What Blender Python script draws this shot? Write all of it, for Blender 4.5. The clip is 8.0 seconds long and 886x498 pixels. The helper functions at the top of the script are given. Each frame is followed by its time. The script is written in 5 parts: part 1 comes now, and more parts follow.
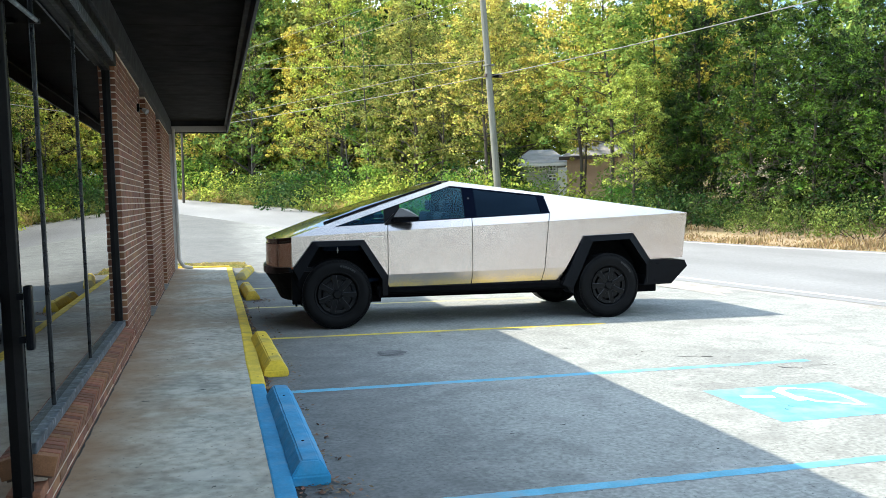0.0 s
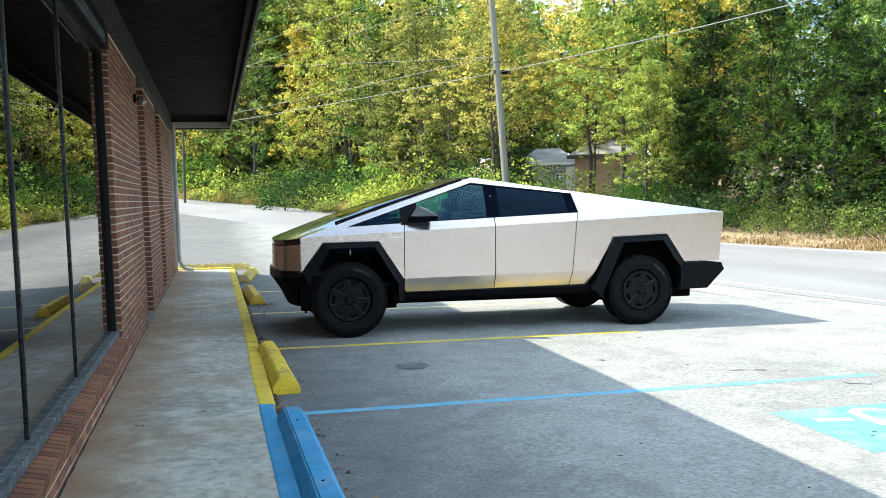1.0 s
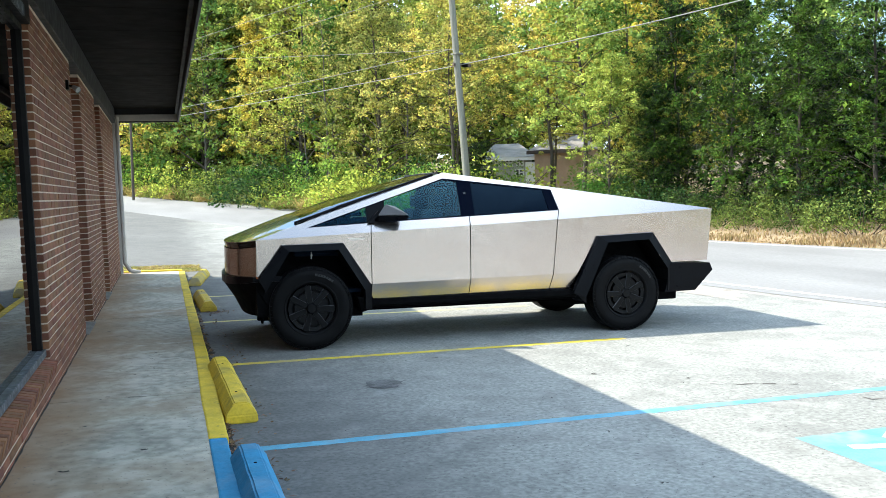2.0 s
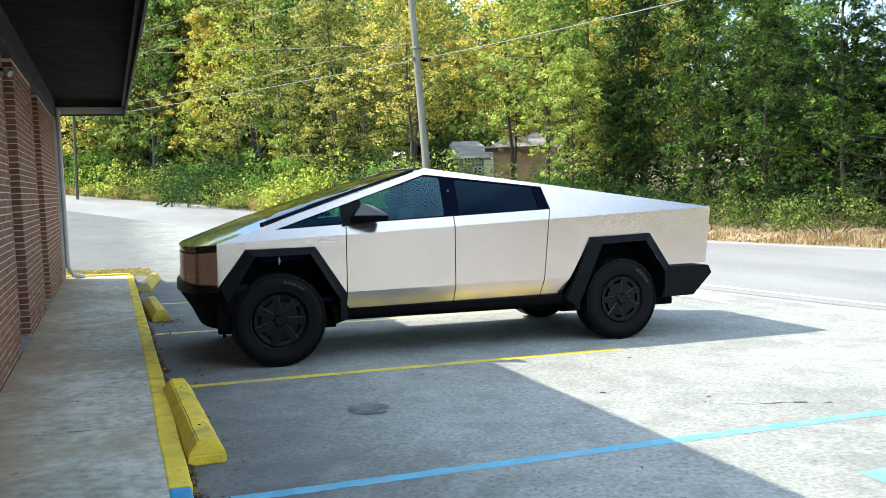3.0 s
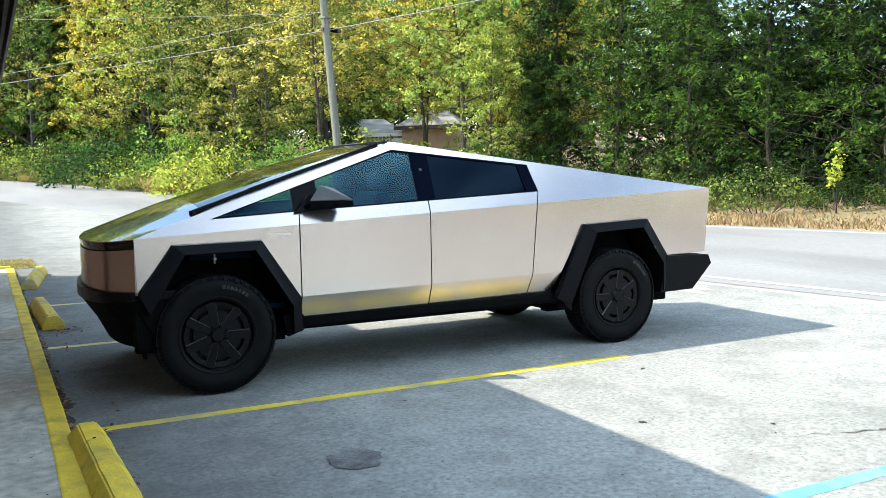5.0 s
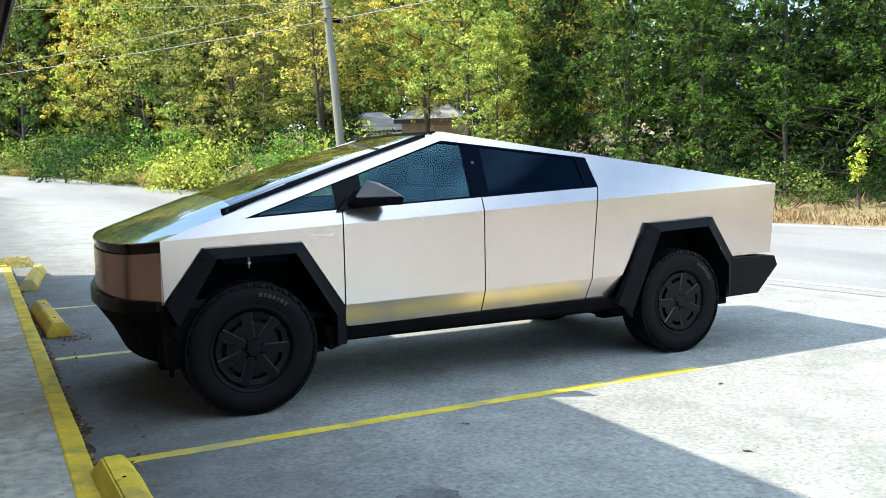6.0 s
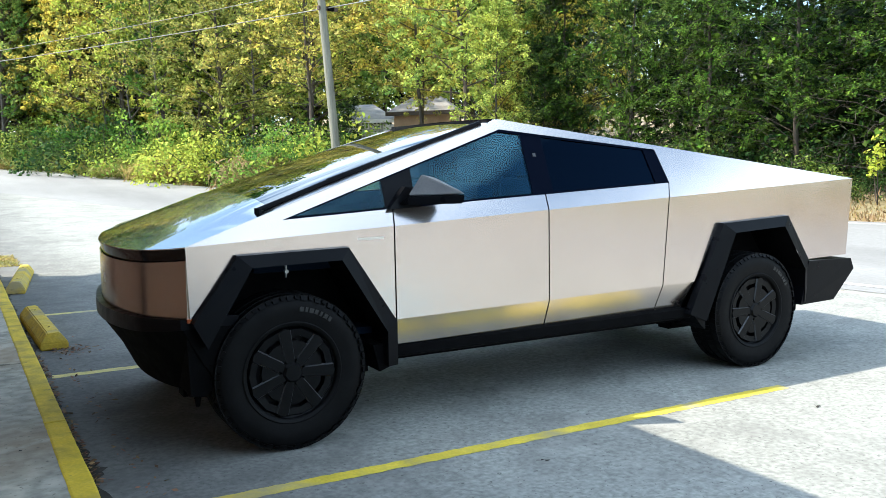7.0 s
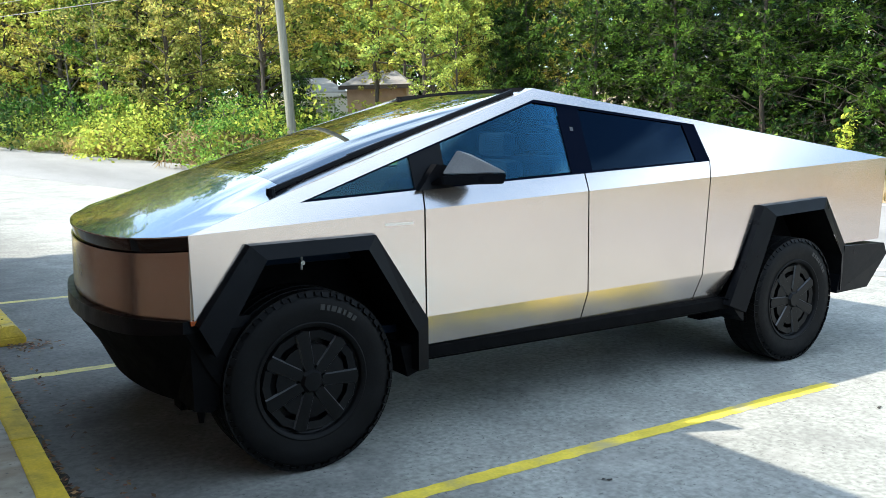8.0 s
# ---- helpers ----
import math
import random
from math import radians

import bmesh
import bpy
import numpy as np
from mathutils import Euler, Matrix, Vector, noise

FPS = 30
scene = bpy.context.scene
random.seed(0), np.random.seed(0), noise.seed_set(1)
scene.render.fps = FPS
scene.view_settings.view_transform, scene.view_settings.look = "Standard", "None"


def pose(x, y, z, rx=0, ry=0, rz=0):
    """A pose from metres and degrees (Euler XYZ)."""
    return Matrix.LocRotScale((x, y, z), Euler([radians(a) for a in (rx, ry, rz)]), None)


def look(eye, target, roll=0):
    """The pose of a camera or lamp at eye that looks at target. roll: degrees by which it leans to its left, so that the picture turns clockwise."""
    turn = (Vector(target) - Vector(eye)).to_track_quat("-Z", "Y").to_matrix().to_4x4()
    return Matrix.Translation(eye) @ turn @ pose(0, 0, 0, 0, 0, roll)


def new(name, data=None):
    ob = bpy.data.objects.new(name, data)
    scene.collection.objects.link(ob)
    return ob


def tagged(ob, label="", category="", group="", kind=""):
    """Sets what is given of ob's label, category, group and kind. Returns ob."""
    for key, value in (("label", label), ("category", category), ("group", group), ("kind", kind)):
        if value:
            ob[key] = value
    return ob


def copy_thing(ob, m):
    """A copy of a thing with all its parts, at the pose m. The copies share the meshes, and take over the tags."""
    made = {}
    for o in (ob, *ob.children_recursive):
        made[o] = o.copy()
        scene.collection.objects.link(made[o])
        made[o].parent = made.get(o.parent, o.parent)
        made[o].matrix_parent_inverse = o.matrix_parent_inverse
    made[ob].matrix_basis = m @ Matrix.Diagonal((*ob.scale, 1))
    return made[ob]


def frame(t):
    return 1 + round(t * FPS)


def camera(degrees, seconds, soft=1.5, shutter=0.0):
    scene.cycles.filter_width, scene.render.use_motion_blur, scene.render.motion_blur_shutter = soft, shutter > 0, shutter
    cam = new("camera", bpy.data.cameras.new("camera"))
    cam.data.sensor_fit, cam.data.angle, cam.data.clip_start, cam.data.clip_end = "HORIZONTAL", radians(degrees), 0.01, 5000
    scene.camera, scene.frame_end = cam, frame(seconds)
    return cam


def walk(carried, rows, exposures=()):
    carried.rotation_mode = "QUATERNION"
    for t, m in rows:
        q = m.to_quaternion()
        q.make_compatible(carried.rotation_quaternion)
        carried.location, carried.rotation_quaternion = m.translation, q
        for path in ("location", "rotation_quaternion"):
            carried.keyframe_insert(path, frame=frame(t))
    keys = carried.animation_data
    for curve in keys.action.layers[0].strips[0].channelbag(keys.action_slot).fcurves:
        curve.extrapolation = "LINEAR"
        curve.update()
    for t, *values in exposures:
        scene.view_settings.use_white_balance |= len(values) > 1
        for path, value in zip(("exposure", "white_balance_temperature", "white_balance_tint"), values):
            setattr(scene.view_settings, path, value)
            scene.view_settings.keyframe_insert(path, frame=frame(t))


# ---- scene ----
cam = camera(54.1, 8.0, soft=0.6)
LOT = pose(0, 0, 0, 0, 1.5, 0)  # the car park falls a little towards the road
PATH = [
    (0, (0.056, 0.298, 1.578), (0.567, 2.228, 1.452), -1.8),
    (0.5, (0.041, 0.677, 1.563), (0.546, 2.608, 1.439), -1.9),
    (1, (0.045, 1.138, 1.557), (0.553, 3.069, 1.431), -1.8),
    (1.5, (0.116, 1.579, 1.57), (0.669, 3.496, 1.436), -1.9),
    (3, (0.107, 2.973, 1.568), (0.817, 4.837, 1.422), -2.1),
    (3.5, (0.028, 3.419, 1.57), (0.798, 5.258, 1.409), -2.3),
    (4, (0.068, 3.831, 1.554), (0.881, 5.65, 1.383), -2.3),
    (4.5, (0.09, 4.256, 1.571), (0.978, 6.038, 1.386), -2.1),
    (6, (0.002, 5.511, 1.57), (0.945, 7.261, 1.357), -2.0),
    (6.5, (-0.064, 5.971, 1.584), (0.887, 7.717, 1.369), -2.0),
    (7, (-0.042, 6.445, 1.571), (0.935, 8.175, 1.342), -1.9),
    (7.5, (-0.084, 6.86, 1.544), (0.96, 8.548, 1.294), -1.6),
    (8, (-0.117, 7.255, 1.564), (0.964, 8.913, 1.277), -1.4),
]
walk(cam, [(t, look(eye, target, roll)) for t, eye, target, roll in PATH], ((0.0, 1.21, 6030, 3), (0.7, 1.26, 6030, 3), (1.7, 1.26, 6030, 3), (3.2, 1.2, 6030, 3), (4.7, 1.2, 6030, 3), (6.0, 1.28, 6030, 3), (8.0, 1.29, 6030, 3)))

# ---- world, sun ----
SUN = Vector((0.80, -0.42, -1.0)).normalized()
world = bpy.data.worlds.new("sky")
scene.world = world
world.use_nodes = True
wn, wl = world.node_tree.nodes, world.node_tree.links
wn.clear()
sky = wn.new("ShaderNodeTexSky")
sky.sky_type, sky.sun_disc = "NISHITA", False
sky.sun_elevation, sky.sun_rotation = math.asin(-SUN.z), math.atan2(-SUN.x, -SUN.y)
sky.air_density, sky.dust_density, sky.ozone_density = 1.0, 1.2, 1.0
# thin drifting cloud over the whole dome
wco = wn.new("ShaderNodeTexCoord")
wmap = wn.new("ShaderNodeMapping")
wmap.inputs["Scale"].default_value = (1.6, 1.6, 5.0)
wnoise = wn.new("ShaderNodeTexNoise")
wnoise.inputs["Scale"].default_value, wnoise.inputs["Detail"].default_value = 1.6, 7
wramp = wn.new("ShaderNodeMapRange")
wramp.inputs["From Min"].default_value, wramp.inputs["From Max"].default_value = 0.455, 0.675
wmix = wn.new("ShaderNodeMix")
wmix.data_type = "RGBA"
wmix.inputs[7].default_value = (11.7, 13.0, 14.4, 1)
wbg, wout = wn.new("ShaderNodeBackground"), wn.new("ShaderNodeOutputWorld")
wbg.inputs["Strength"].default_value = 0.145
wl.new(wco.outputs["Generated"], wmap.inputs["Vector"])
wl.new(wmap.outputs["Vector"], wnoise.inputs["Vector"])
wl.new(wnoise.outputs["Fac"], wramp.inputs["Value"])
wl.new(wramp.outputs["Result"], wmix.inputs[0])
wl.new(sky.outputs["Color"], wmix.inputs[6])
wl.new(wmix.outputs[2], wbg.inputs["Color"])
wl.new(wbg.outputs["Background"], wout.inputs["Surface"])
sun_data = bpy.data.lights.new("sun", "SUN")
sun_data.energy, sun_data.angle, sun_data.color = 4.15, radians(0.53), (1.0, 0.865, 0.72)
sun = new("sun", sun_data)
sun.matrix_world = look((0, 0, 40), Vector((0, 0, 40)) + SUN)


# ---- materials ----
def material(name, base, rough=0.7, metal=0.0, vary=0.0, scale=4.0, fine=60.0, bump=0.0, stain=None, stain_amount=0.0,
             stain_scale=0.8, spec=0.5, stretch=None, piece=0.0, island=0.0, detail=6, hue=0.0,
             specks=None, speck_amount=0.0, speck_scale=140.0, pale=None, pale_amount=0.0, pale_scale=1.3, rough_vary=0.08, near_wall=None, grit=0.7, speck_edge=0.60, crisp=1.0):
    """A procedural surface: colour varied at a wide and a fine scale, stains, relief."""
    m = bpy.data.materials.new(name)
    m.use_nodes = True
    n, l = m.node_tree.nodes, m.node_tree.links
    b = n["Principled BSDF"]
    b.inputs["Roughness"].default_value, b.inputs["Metallic"].default_value = rough, metal
    b.inputs["Specular IOR Level"].default_value = spec
    co = n.new("ShaderNodeTexCoord")
    where = co.outputs["Object"]
    if stretch:
        mp = n.new("ShaderNodeMapping")
        mp.inputs["Scale"].default_value = stretch
        l.new(where, mp.inputs["Vector"])
        where = mp.outputs["Vector"]

    def tex(s, d=detail):
        t = n.new("ShaderNodeTexNoise")
        t.inputs["Scale"].default_value, t.inputs["Detail"].default_value = s, d
        l.new(where, t.inputs["Vector"])
        return t.outputs["Fac"]

    def ranged(v, a, c, lo, hi):
        r = n.new("ShaderNodeMapRange")
        for k, x in zip(("From Min", "From Max", "To Min", "To Max"), (a, c, lo, hi)):
            r.inputs[k].default_value = x
        l.new(v, r.inputs["Value"])
        return r.outputs["Result"]

    def mixed(fac, a, c, kind="MIX"):
        x = n.new("ShaderNodeMix")
        x.data_type, x.blend_type = "RGBA", kind
        for sock, v in ((0, fac), (6, a), (7, c)):
            if isinstance(v, (tuple, float, int)):
                x.inputs[sock].default_value = v if sock == 0 else (*v[:3], 1)
            else:
                l.new(v, x.inputs[sock])
        return x.outputs[2]

    col = tuple(base)
    if vary:
        dark = tuple(c * (1 - vary) for c in base)
        lite = tuple(min(1, c * (1 + vary)) for c in base)
        col = mixed(ranged(tex(scale), 0.3, 0.7, 0, 1), dark, lite)
        grey = mixed(ranged(tex(fine, 3), 0.3, 0.7, 0, 1), (1 - vary * grit,) * 3, (1 + vary * grit * 0.7,) * 3)
        col = mixed(1.0, col, grey, "MULTIPLY")
    if stain:
        col = mixed(ranged(tex(stain_scale, 8), 0.5, 0.5 + 0.18 * crisp, 0, stain_amount), col, stain)
    if pale:
        col = mixed(ranged(tex(pale_scale, 9), 0.55, 0.55 + 0.17 * crisp, 0, pale_amount), col, pale)
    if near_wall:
        # extra colour along a long edge that runs with y: dirt and painted shade
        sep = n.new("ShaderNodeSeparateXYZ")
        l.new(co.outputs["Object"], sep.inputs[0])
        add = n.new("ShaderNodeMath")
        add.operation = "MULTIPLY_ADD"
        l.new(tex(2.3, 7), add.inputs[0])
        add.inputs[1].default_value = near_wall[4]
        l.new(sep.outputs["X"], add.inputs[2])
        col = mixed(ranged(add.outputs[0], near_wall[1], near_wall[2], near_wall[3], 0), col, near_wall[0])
    if specks:
        col = mixed(ranged(tex(speck_scale, 3), speck_edge, speck_edge + 0.08, 0, speck_amount), col, specks)
    if piece or island:
        src = n.new("ShaderNodeObjectInfo").outputs["Random"] if piece else n.new("ShaderNodeNewGeometry").outputs["Random Per Island"]
        k = piece or island
        h = n.new("ShaderNodeHueSaturation")
        l.new(ranged(src, 0, 1, 1 - k, 1 + k), h.inputs["Value"])
        if hue:
            sc = n.new("ShaderNodeMath")
            sc.operation = "MULTIPLY"
            sc.inputs[1].default_value = 7.31
            fr = n.new("ShaderNodeMath")
            fr.operation = "FRACT"
            l.new(src, sc.inputs[0])
            l.new(sc.outputs[0], fr.inputs[0])
            l.new(ranged(fr.outputs[0], 0, 1, 0.5 - hue, 0.5 + hue), h.inputs["Hue"])
        if isinstance(col, tuple):
            h.inputs["Color"].default_value = (*col, 1)
        else:
            l.new(col, h.inputs["Color"])
        col = h.outputs["Color"]
    if isinstance(col, tuple):
        b.inputs["Base Color"].default_value = (*col, 1)
    else:
        l.new(col, b.inputs["Base Color"])
    if vary:
        l.new(ranged(tex(scale * 3), 0.3, 0.7, max(0.02, rough - rough_vary), min(1, rough + rough_vary)), b.inputs["Roughness"])
    if bump:
        bp = n.new("ShaderNodeBump")
        bp.inputs["Strength"].default_value, bp.inputs["Distance"].default_value = 1.0, bump
        l.new(tex(fine * 0.4, 9), bp.inputs["Height"])
        l.new(bp.outputs["Normal"], b.inputs["Normal"])
    return m


def leafy(name, base, other, light=0.45, hue=0.022, value=0.5, patch=1.0, each=0.25):
    """Leaves: two tones by plant and by leaf, with light through the blade."""
    m = bpy.data.materials.new(name)
    m.use_nodes = True
    n, l = m.node_tree.nodes, m.node_tree.links
    n.clear()
    out, add = n.new("ShaderNodeOutputMaterial"), n.new("ShaderNodeMixShader")
    p, tr = n.new("ShaderNodeBsdfPrincipled"), n.new("ShaderNodeBsdfTranslucent")
    p.inputs["Roughness"].default_value, p.inputs["Specular IOR Level"].default_value = 0.6, 0.1
    geo, info = n.new("ShaderNodeNewGeometry"), n.new("ShaderNodeObjectInfo")
    co, ns = n.new("ShaderNodeTexCoord"), n.new("ShaderNodeTexNoise")
    ns.inputs["Scale"].default_value, ns.inputs["Detail"].default_value = patch, 4
    l.new(co.outputs["Object"], ns.inputs["Vector"])
    su = n.new("ShaderNodeMath")
    su.operation = "ADD"
    l.new(ns.outputs["Fac"], su.inputs[0])
    mr0 = n.new("ShaderNodeMapRange")
    mr0.inputs["To Min"].default_value, mr0.inputs["To Max"].default_value = -each, each
    l.new(info.outputs["Random"], mr0.inputs["Value"])
    l.new(mr0.outputs["Result"], su.inputs[1])
    mr = n.new("ShaderNodeMapRange")
    mr.inputs["From Min"].default_value, mr.inputs["From Max"].default_value = (0.34, 0.68) if patch < 1.5 else (0.43, 0.70)
    l.new(su.outputs[0], mr.inputs["Value"])
    mx = n.new("ShaderNodeMix")
    mx.data_type = "RGBA"
    mx.inputs[6].default_value, mx.inputs[7].default_value = (*base, 1), (*other, 1)
    l.new(mr.outputs["Result"], mx.inputs[0])
    hs = n.new("ShaderNodeHueSaturation")
    hr, vr = n.new("ShaderNodeMapRange"), n.new("ShaderNodeMapRange")
    hr.inputs["To Min"].default_value, hr.inputs["To Max"].default_value = 0.5 - hue, 0.5 + hue
    vr.inputs["To Min"].default_value, vr.inputs["To Max"].default_value = 1 - value, 1 + value
    mul, fr = n.new("ShaderNodeMath"), n.new("ShaderNodeMath")
    mul.operation, fr.operation = "MULTIPLY", "FRACT"
    mul.inputs[1].default_value = 9.7
    l.new(geo.outputs["Random Per Island"], mul.inputs[0])
    l.new(mul.outputs[0], fr.inputs[0])
    l.new(geo.outputs["Random Per Island"], hr.inputs["Value"])
    l.new(fr.outputs[0], vr.inputs["Value"])
    l.new(hr.outputs["Result"], hs.inputs["Hue"])
    l.new(vr.outputs["Result"], hs.inputs["Value"])
    l.new(mx.outputs[2], hs.inputs["Color"])
    l.new(hs.outputs["Color"], p.inputs["Base Color"])
    l.new(hs.outputs["Color"], tr.inputs["Color"])
    add.inputs[0].default_value = light
    l.new(p.outputs[0], add.inputs[1])
    l.new(tr.outputs[0], add.inputs[2])
    l.new(add.outputs[0], out.inputs["Surface"])
    return m


def glass(name, tint, rough=0.0, see=0.5, sheen=(1, 1, 1)):
    """A tinted pane: a clear mirror-like face with dark tinted see-through."""
    m = bpy.data.materials.new(name)
    m.use_nodes = True
    n, l = m.node_tree.nodes, m.node_tree.links
    n.clear()
    out, mx = n.new("ShaderNodeOutputMaterial"), n.new("ShaderNodeMixShader")
    t, g, fz = n.new("ShaderNodeBsdfTransparent"), n.new("ShaderNodeBsdfGlossy"), n.new("ShaderNodeFresnel")
    t.inputs["Color"].default_value = (*tint, 1)
    g.inputs["Roughness"].default_value, g.inputs["Color"].default_value = rough, (*sheen, 1)
    fz.inputs["IOR"].default_value = see
    l.new(fz.outputs[0], mx.inputs[0])
    l.new(t.outputs[0], mx.inputs[1])
    l.new(g.outputs[0], mx.inputs[2])
    l.new(mx.outputs[0], out.inputs["Surface"])
    return m


STEEL = material("brushed_steel", (0.625, 0.555, 0.515), 0.19, 1.0, vary=0.03, scale=0.7, fine=5, stretch=(1, 1, 2), rough_vary=0.012, stain=(0.525, 0.47, 0.435), stain_amount=0.35, stain_scale=1.1)
HOOD = material("smooth_steel", (0.56, 0.56, 0.55), 0.035, 1.0)


def hazed(m, base, rough, share):
    """Add a broad soft gloss to a metal, as fine brushing gives."""
    n, l = m.node_tree.nodes, m.node_tree.links
    p, mx, g = n["Principled BSDF"], n.new("ShaderNodeMixShader"), n.new("ShaderNodeBsdfGlossy")
    g.inputs["Color"].default_value, g.inputs["Roughness"].default_value = (*base, 1), rough
    mx.inputs[0].default_value = share
    l.new(p.outputs[0], mx.inputs[1])
    l.new(g.outputs[0], mx.inputs[2])
    l.new(mx.outputs[0], n["Material Output"].inputs["Surface"])


hazed(HOOD, (0.56, 0.56, 0.55), 0.2, 0.3)
NOSE = material("nose_steel", (0.54, 0.46, 0.38), 0.2, 1.0, vary=0.04, scale=1.0, fine=14)
TRIM = material("black_plastic", (0.003, 0.0034, 0.0048), 0.34, spec=0.09, vary=0.2, scale=3, fine=180, bump=0.0004)
PILLAR = material("pillar_black", (0.004, 0.006, 0.013), 0.4, spec=0.0)
GLOSS = material("gloss_black", (0.003, 0.003, 0.004), 0.08, spec=0.3)
CABIN = material("cabin_navy", (0.006, 0.013, 0.026), 0.75, spec=0.06)
UNDER = material("underbody_black", (0.002, 0.002, 0.0024), 0.85, spec=0.08, vary=0.3, scale=5, fine=50)
RUBBER = material("tyre_rubber", (0.005, 0.005, 0.0054), 0.5, spec=0.08, vary=0.3, scale=7, fine=90, bump=0.0008)
RUBBER_MARK = material("tyre_lettering", (0.0055, 0.0055, 0.006), 0.45)
COVER = material("wheel_cover", (0.0036, 0.0038, 0.0044), 0.36, spec=0.13, vary=0.2, scale=6, fine=90)
COVER_EDGE = material("wheel_cover_edge", (0.045, 0.045, 0.047), 0.3)
LAMP_RED = material("tail_lamp_red", (0.35, 0.01, 0.01), 0.15)
AMBER = material("amber_reflector", (0.3, 0.06, 0.01), 0.2)
FITTING = material("pale_metal", (0.36, 0.36, 0.35), 0.35, 0.6)
# blue sheen paints a bluer sky into the side windows' reflections
CAR_GLASS = glass("car_glass", (0.60, 0.80, 0.86), see=1.40, sheen=(0.55, 0.85, 1.0))
REAR_GLASS = glass("privacy_glass", (0.02, 0.05, 0.10), see=1.28, sheen=(0.35, 0.62, 1.0))
SCREEN_GLASS = glass("windscreen_glass", (0.10, 0.12, 0.12), see=2.5)
SHOP_GLASS = glass("shop_glass", (0.12, 0.13, 0.13), see=4.4)
BRICK = material("red_brick", (0.20, 0.084, 0.042), 0.85, vary=0.3, scale=9, fine=130, bump=0.003, piece=0.34, hue=0.014)
BRICK_MASS = material("red_brick_mass", (0.19, 0.077, 0.039), 0.85, vary=0.25, scale=9, fine=130, bump=0.002, island=0.22, hue=0.012)
MORTAR = material("mortar", (0.60, 0.49, 0.39), 0.95, vary=0.2, scale=6, fine=90, bump=0.002)
FRAME = material("window_alloy", (0.010, 0.009, 0.0085), 0.5, 0.0, spec=0.12, vary=0.2, scale=5, fine=60)
MULLION = material("dull_alloy", (0.055, 0.057, 0.06), 0.3, 0.85, vary=0.3, scale=6, fine=70)
SILL = material("pale_alloy", (0.12, 0.14, 0.16), 0.45, 0.5, vary=0.4, scale=14, fine=90, stain=(0.05, 0.052, 0.056), stain_amount=0.85, stain_scale=9, pale=(0.5, 0.54, 0.58), pale_amount=0.6, pale_scale=22)
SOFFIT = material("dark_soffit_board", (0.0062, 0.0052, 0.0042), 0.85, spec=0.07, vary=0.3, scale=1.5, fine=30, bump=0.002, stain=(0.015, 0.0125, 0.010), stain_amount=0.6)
FASCIA = material("grey_fascia", (0.026, 0.026, 0.027), 0.6, spec=0.3, vary=0.25, scale=3, fine=50)
PALE_TRIM = material("pale_end_board", (0.42, 0.40, 0.36), 0.7, vary=0.15, scale=3, fine=50)
ROOFING = material("roof_felt", (0.12, 0.12, 0.12), 0.9, vary=0.2, scale=2, fine=50)
INDOOR = material("dim_interior_paint", (0.10, 0.095, 0.09), 0.9, vary=0.2, scale=1, fine=20)
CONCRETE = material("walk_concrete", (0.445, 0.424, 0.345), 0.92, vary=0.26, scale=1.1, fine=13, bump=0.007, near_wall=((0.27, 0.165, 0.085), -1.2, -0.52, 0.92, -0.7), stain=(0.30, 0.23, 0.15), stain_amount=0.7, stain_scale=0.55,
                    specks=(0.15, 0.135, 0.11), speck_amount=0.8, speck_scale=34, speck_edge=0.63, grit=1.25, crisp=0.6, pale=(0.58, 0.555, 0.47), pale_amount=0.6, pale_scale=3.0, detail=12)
# near_wall darkens the kerb side: dirt plus painted shade round kerb and truck
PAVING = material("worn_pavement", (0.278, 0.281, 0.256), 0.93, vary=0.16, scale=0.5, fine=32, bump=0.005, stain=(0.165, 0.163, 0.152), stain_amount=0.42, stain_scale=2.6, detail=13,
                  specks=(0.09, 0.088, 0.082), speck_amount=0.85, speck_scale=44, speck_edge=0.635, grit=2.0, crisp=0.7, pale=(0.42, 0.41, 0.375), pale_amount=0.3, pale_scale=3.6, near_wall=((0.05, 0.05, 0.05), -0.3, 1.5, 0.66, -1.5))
ROADWAY = material("road_surface", (0.225, 0.223, 0.218), 0.92, vary=0.16, scale=0.4, fine=30, bump=0.005, stain=(0.15, 0.148, 0.145), stain_amount=0.6, stain_scale=0.3,
                   specks=(0.16, 0.155, 0.15), speck_amount=0.4, speck_scale=40, stretch=(1, 0.3, 1))
GRAVEL = material("pale_gravel", (0.36, 0.33, 0.29), 0.95, vary=0.3, scale=3, fine=40, bump=0.012, specks=(0.15, 0.13, 0.11), speck_amount=0.7, speck_scale=30)
SOIL = material("verge_soil", (0.32, 0.24, 0.14), 0.98, vary=0.35, scale=0.6, fine=14, bump=0.02, stain=(0.13, 0.13, 0.05), stain_amount=0.7, stain_scale=0.3, specks=(0.12, 0.09, 0.05), speck_amount=0.7, speck_scale=16)
PATCH = material("dark_oil_stain", (0.13, 0.128, 0.124), 0.9, vary=0.45, scale=9, fine=60, bump=0.003, pale=(0.24, 0.235, 0.22), pale_amount=0.8, pale_scale=7)
YELLOW = material("yellow_paint", (0.74, 0.535, 0.035), 0.75, vary=0.16, scale=6, fine=60, bump=0.003, stain=(0.31, 0.23, 0.06), stain_amount=0.6, stain_scale=4.5, specks=(0.12, 0.10, 0.05), speck_amount=0.6, speck_scale=13, speck_edge=0.665)
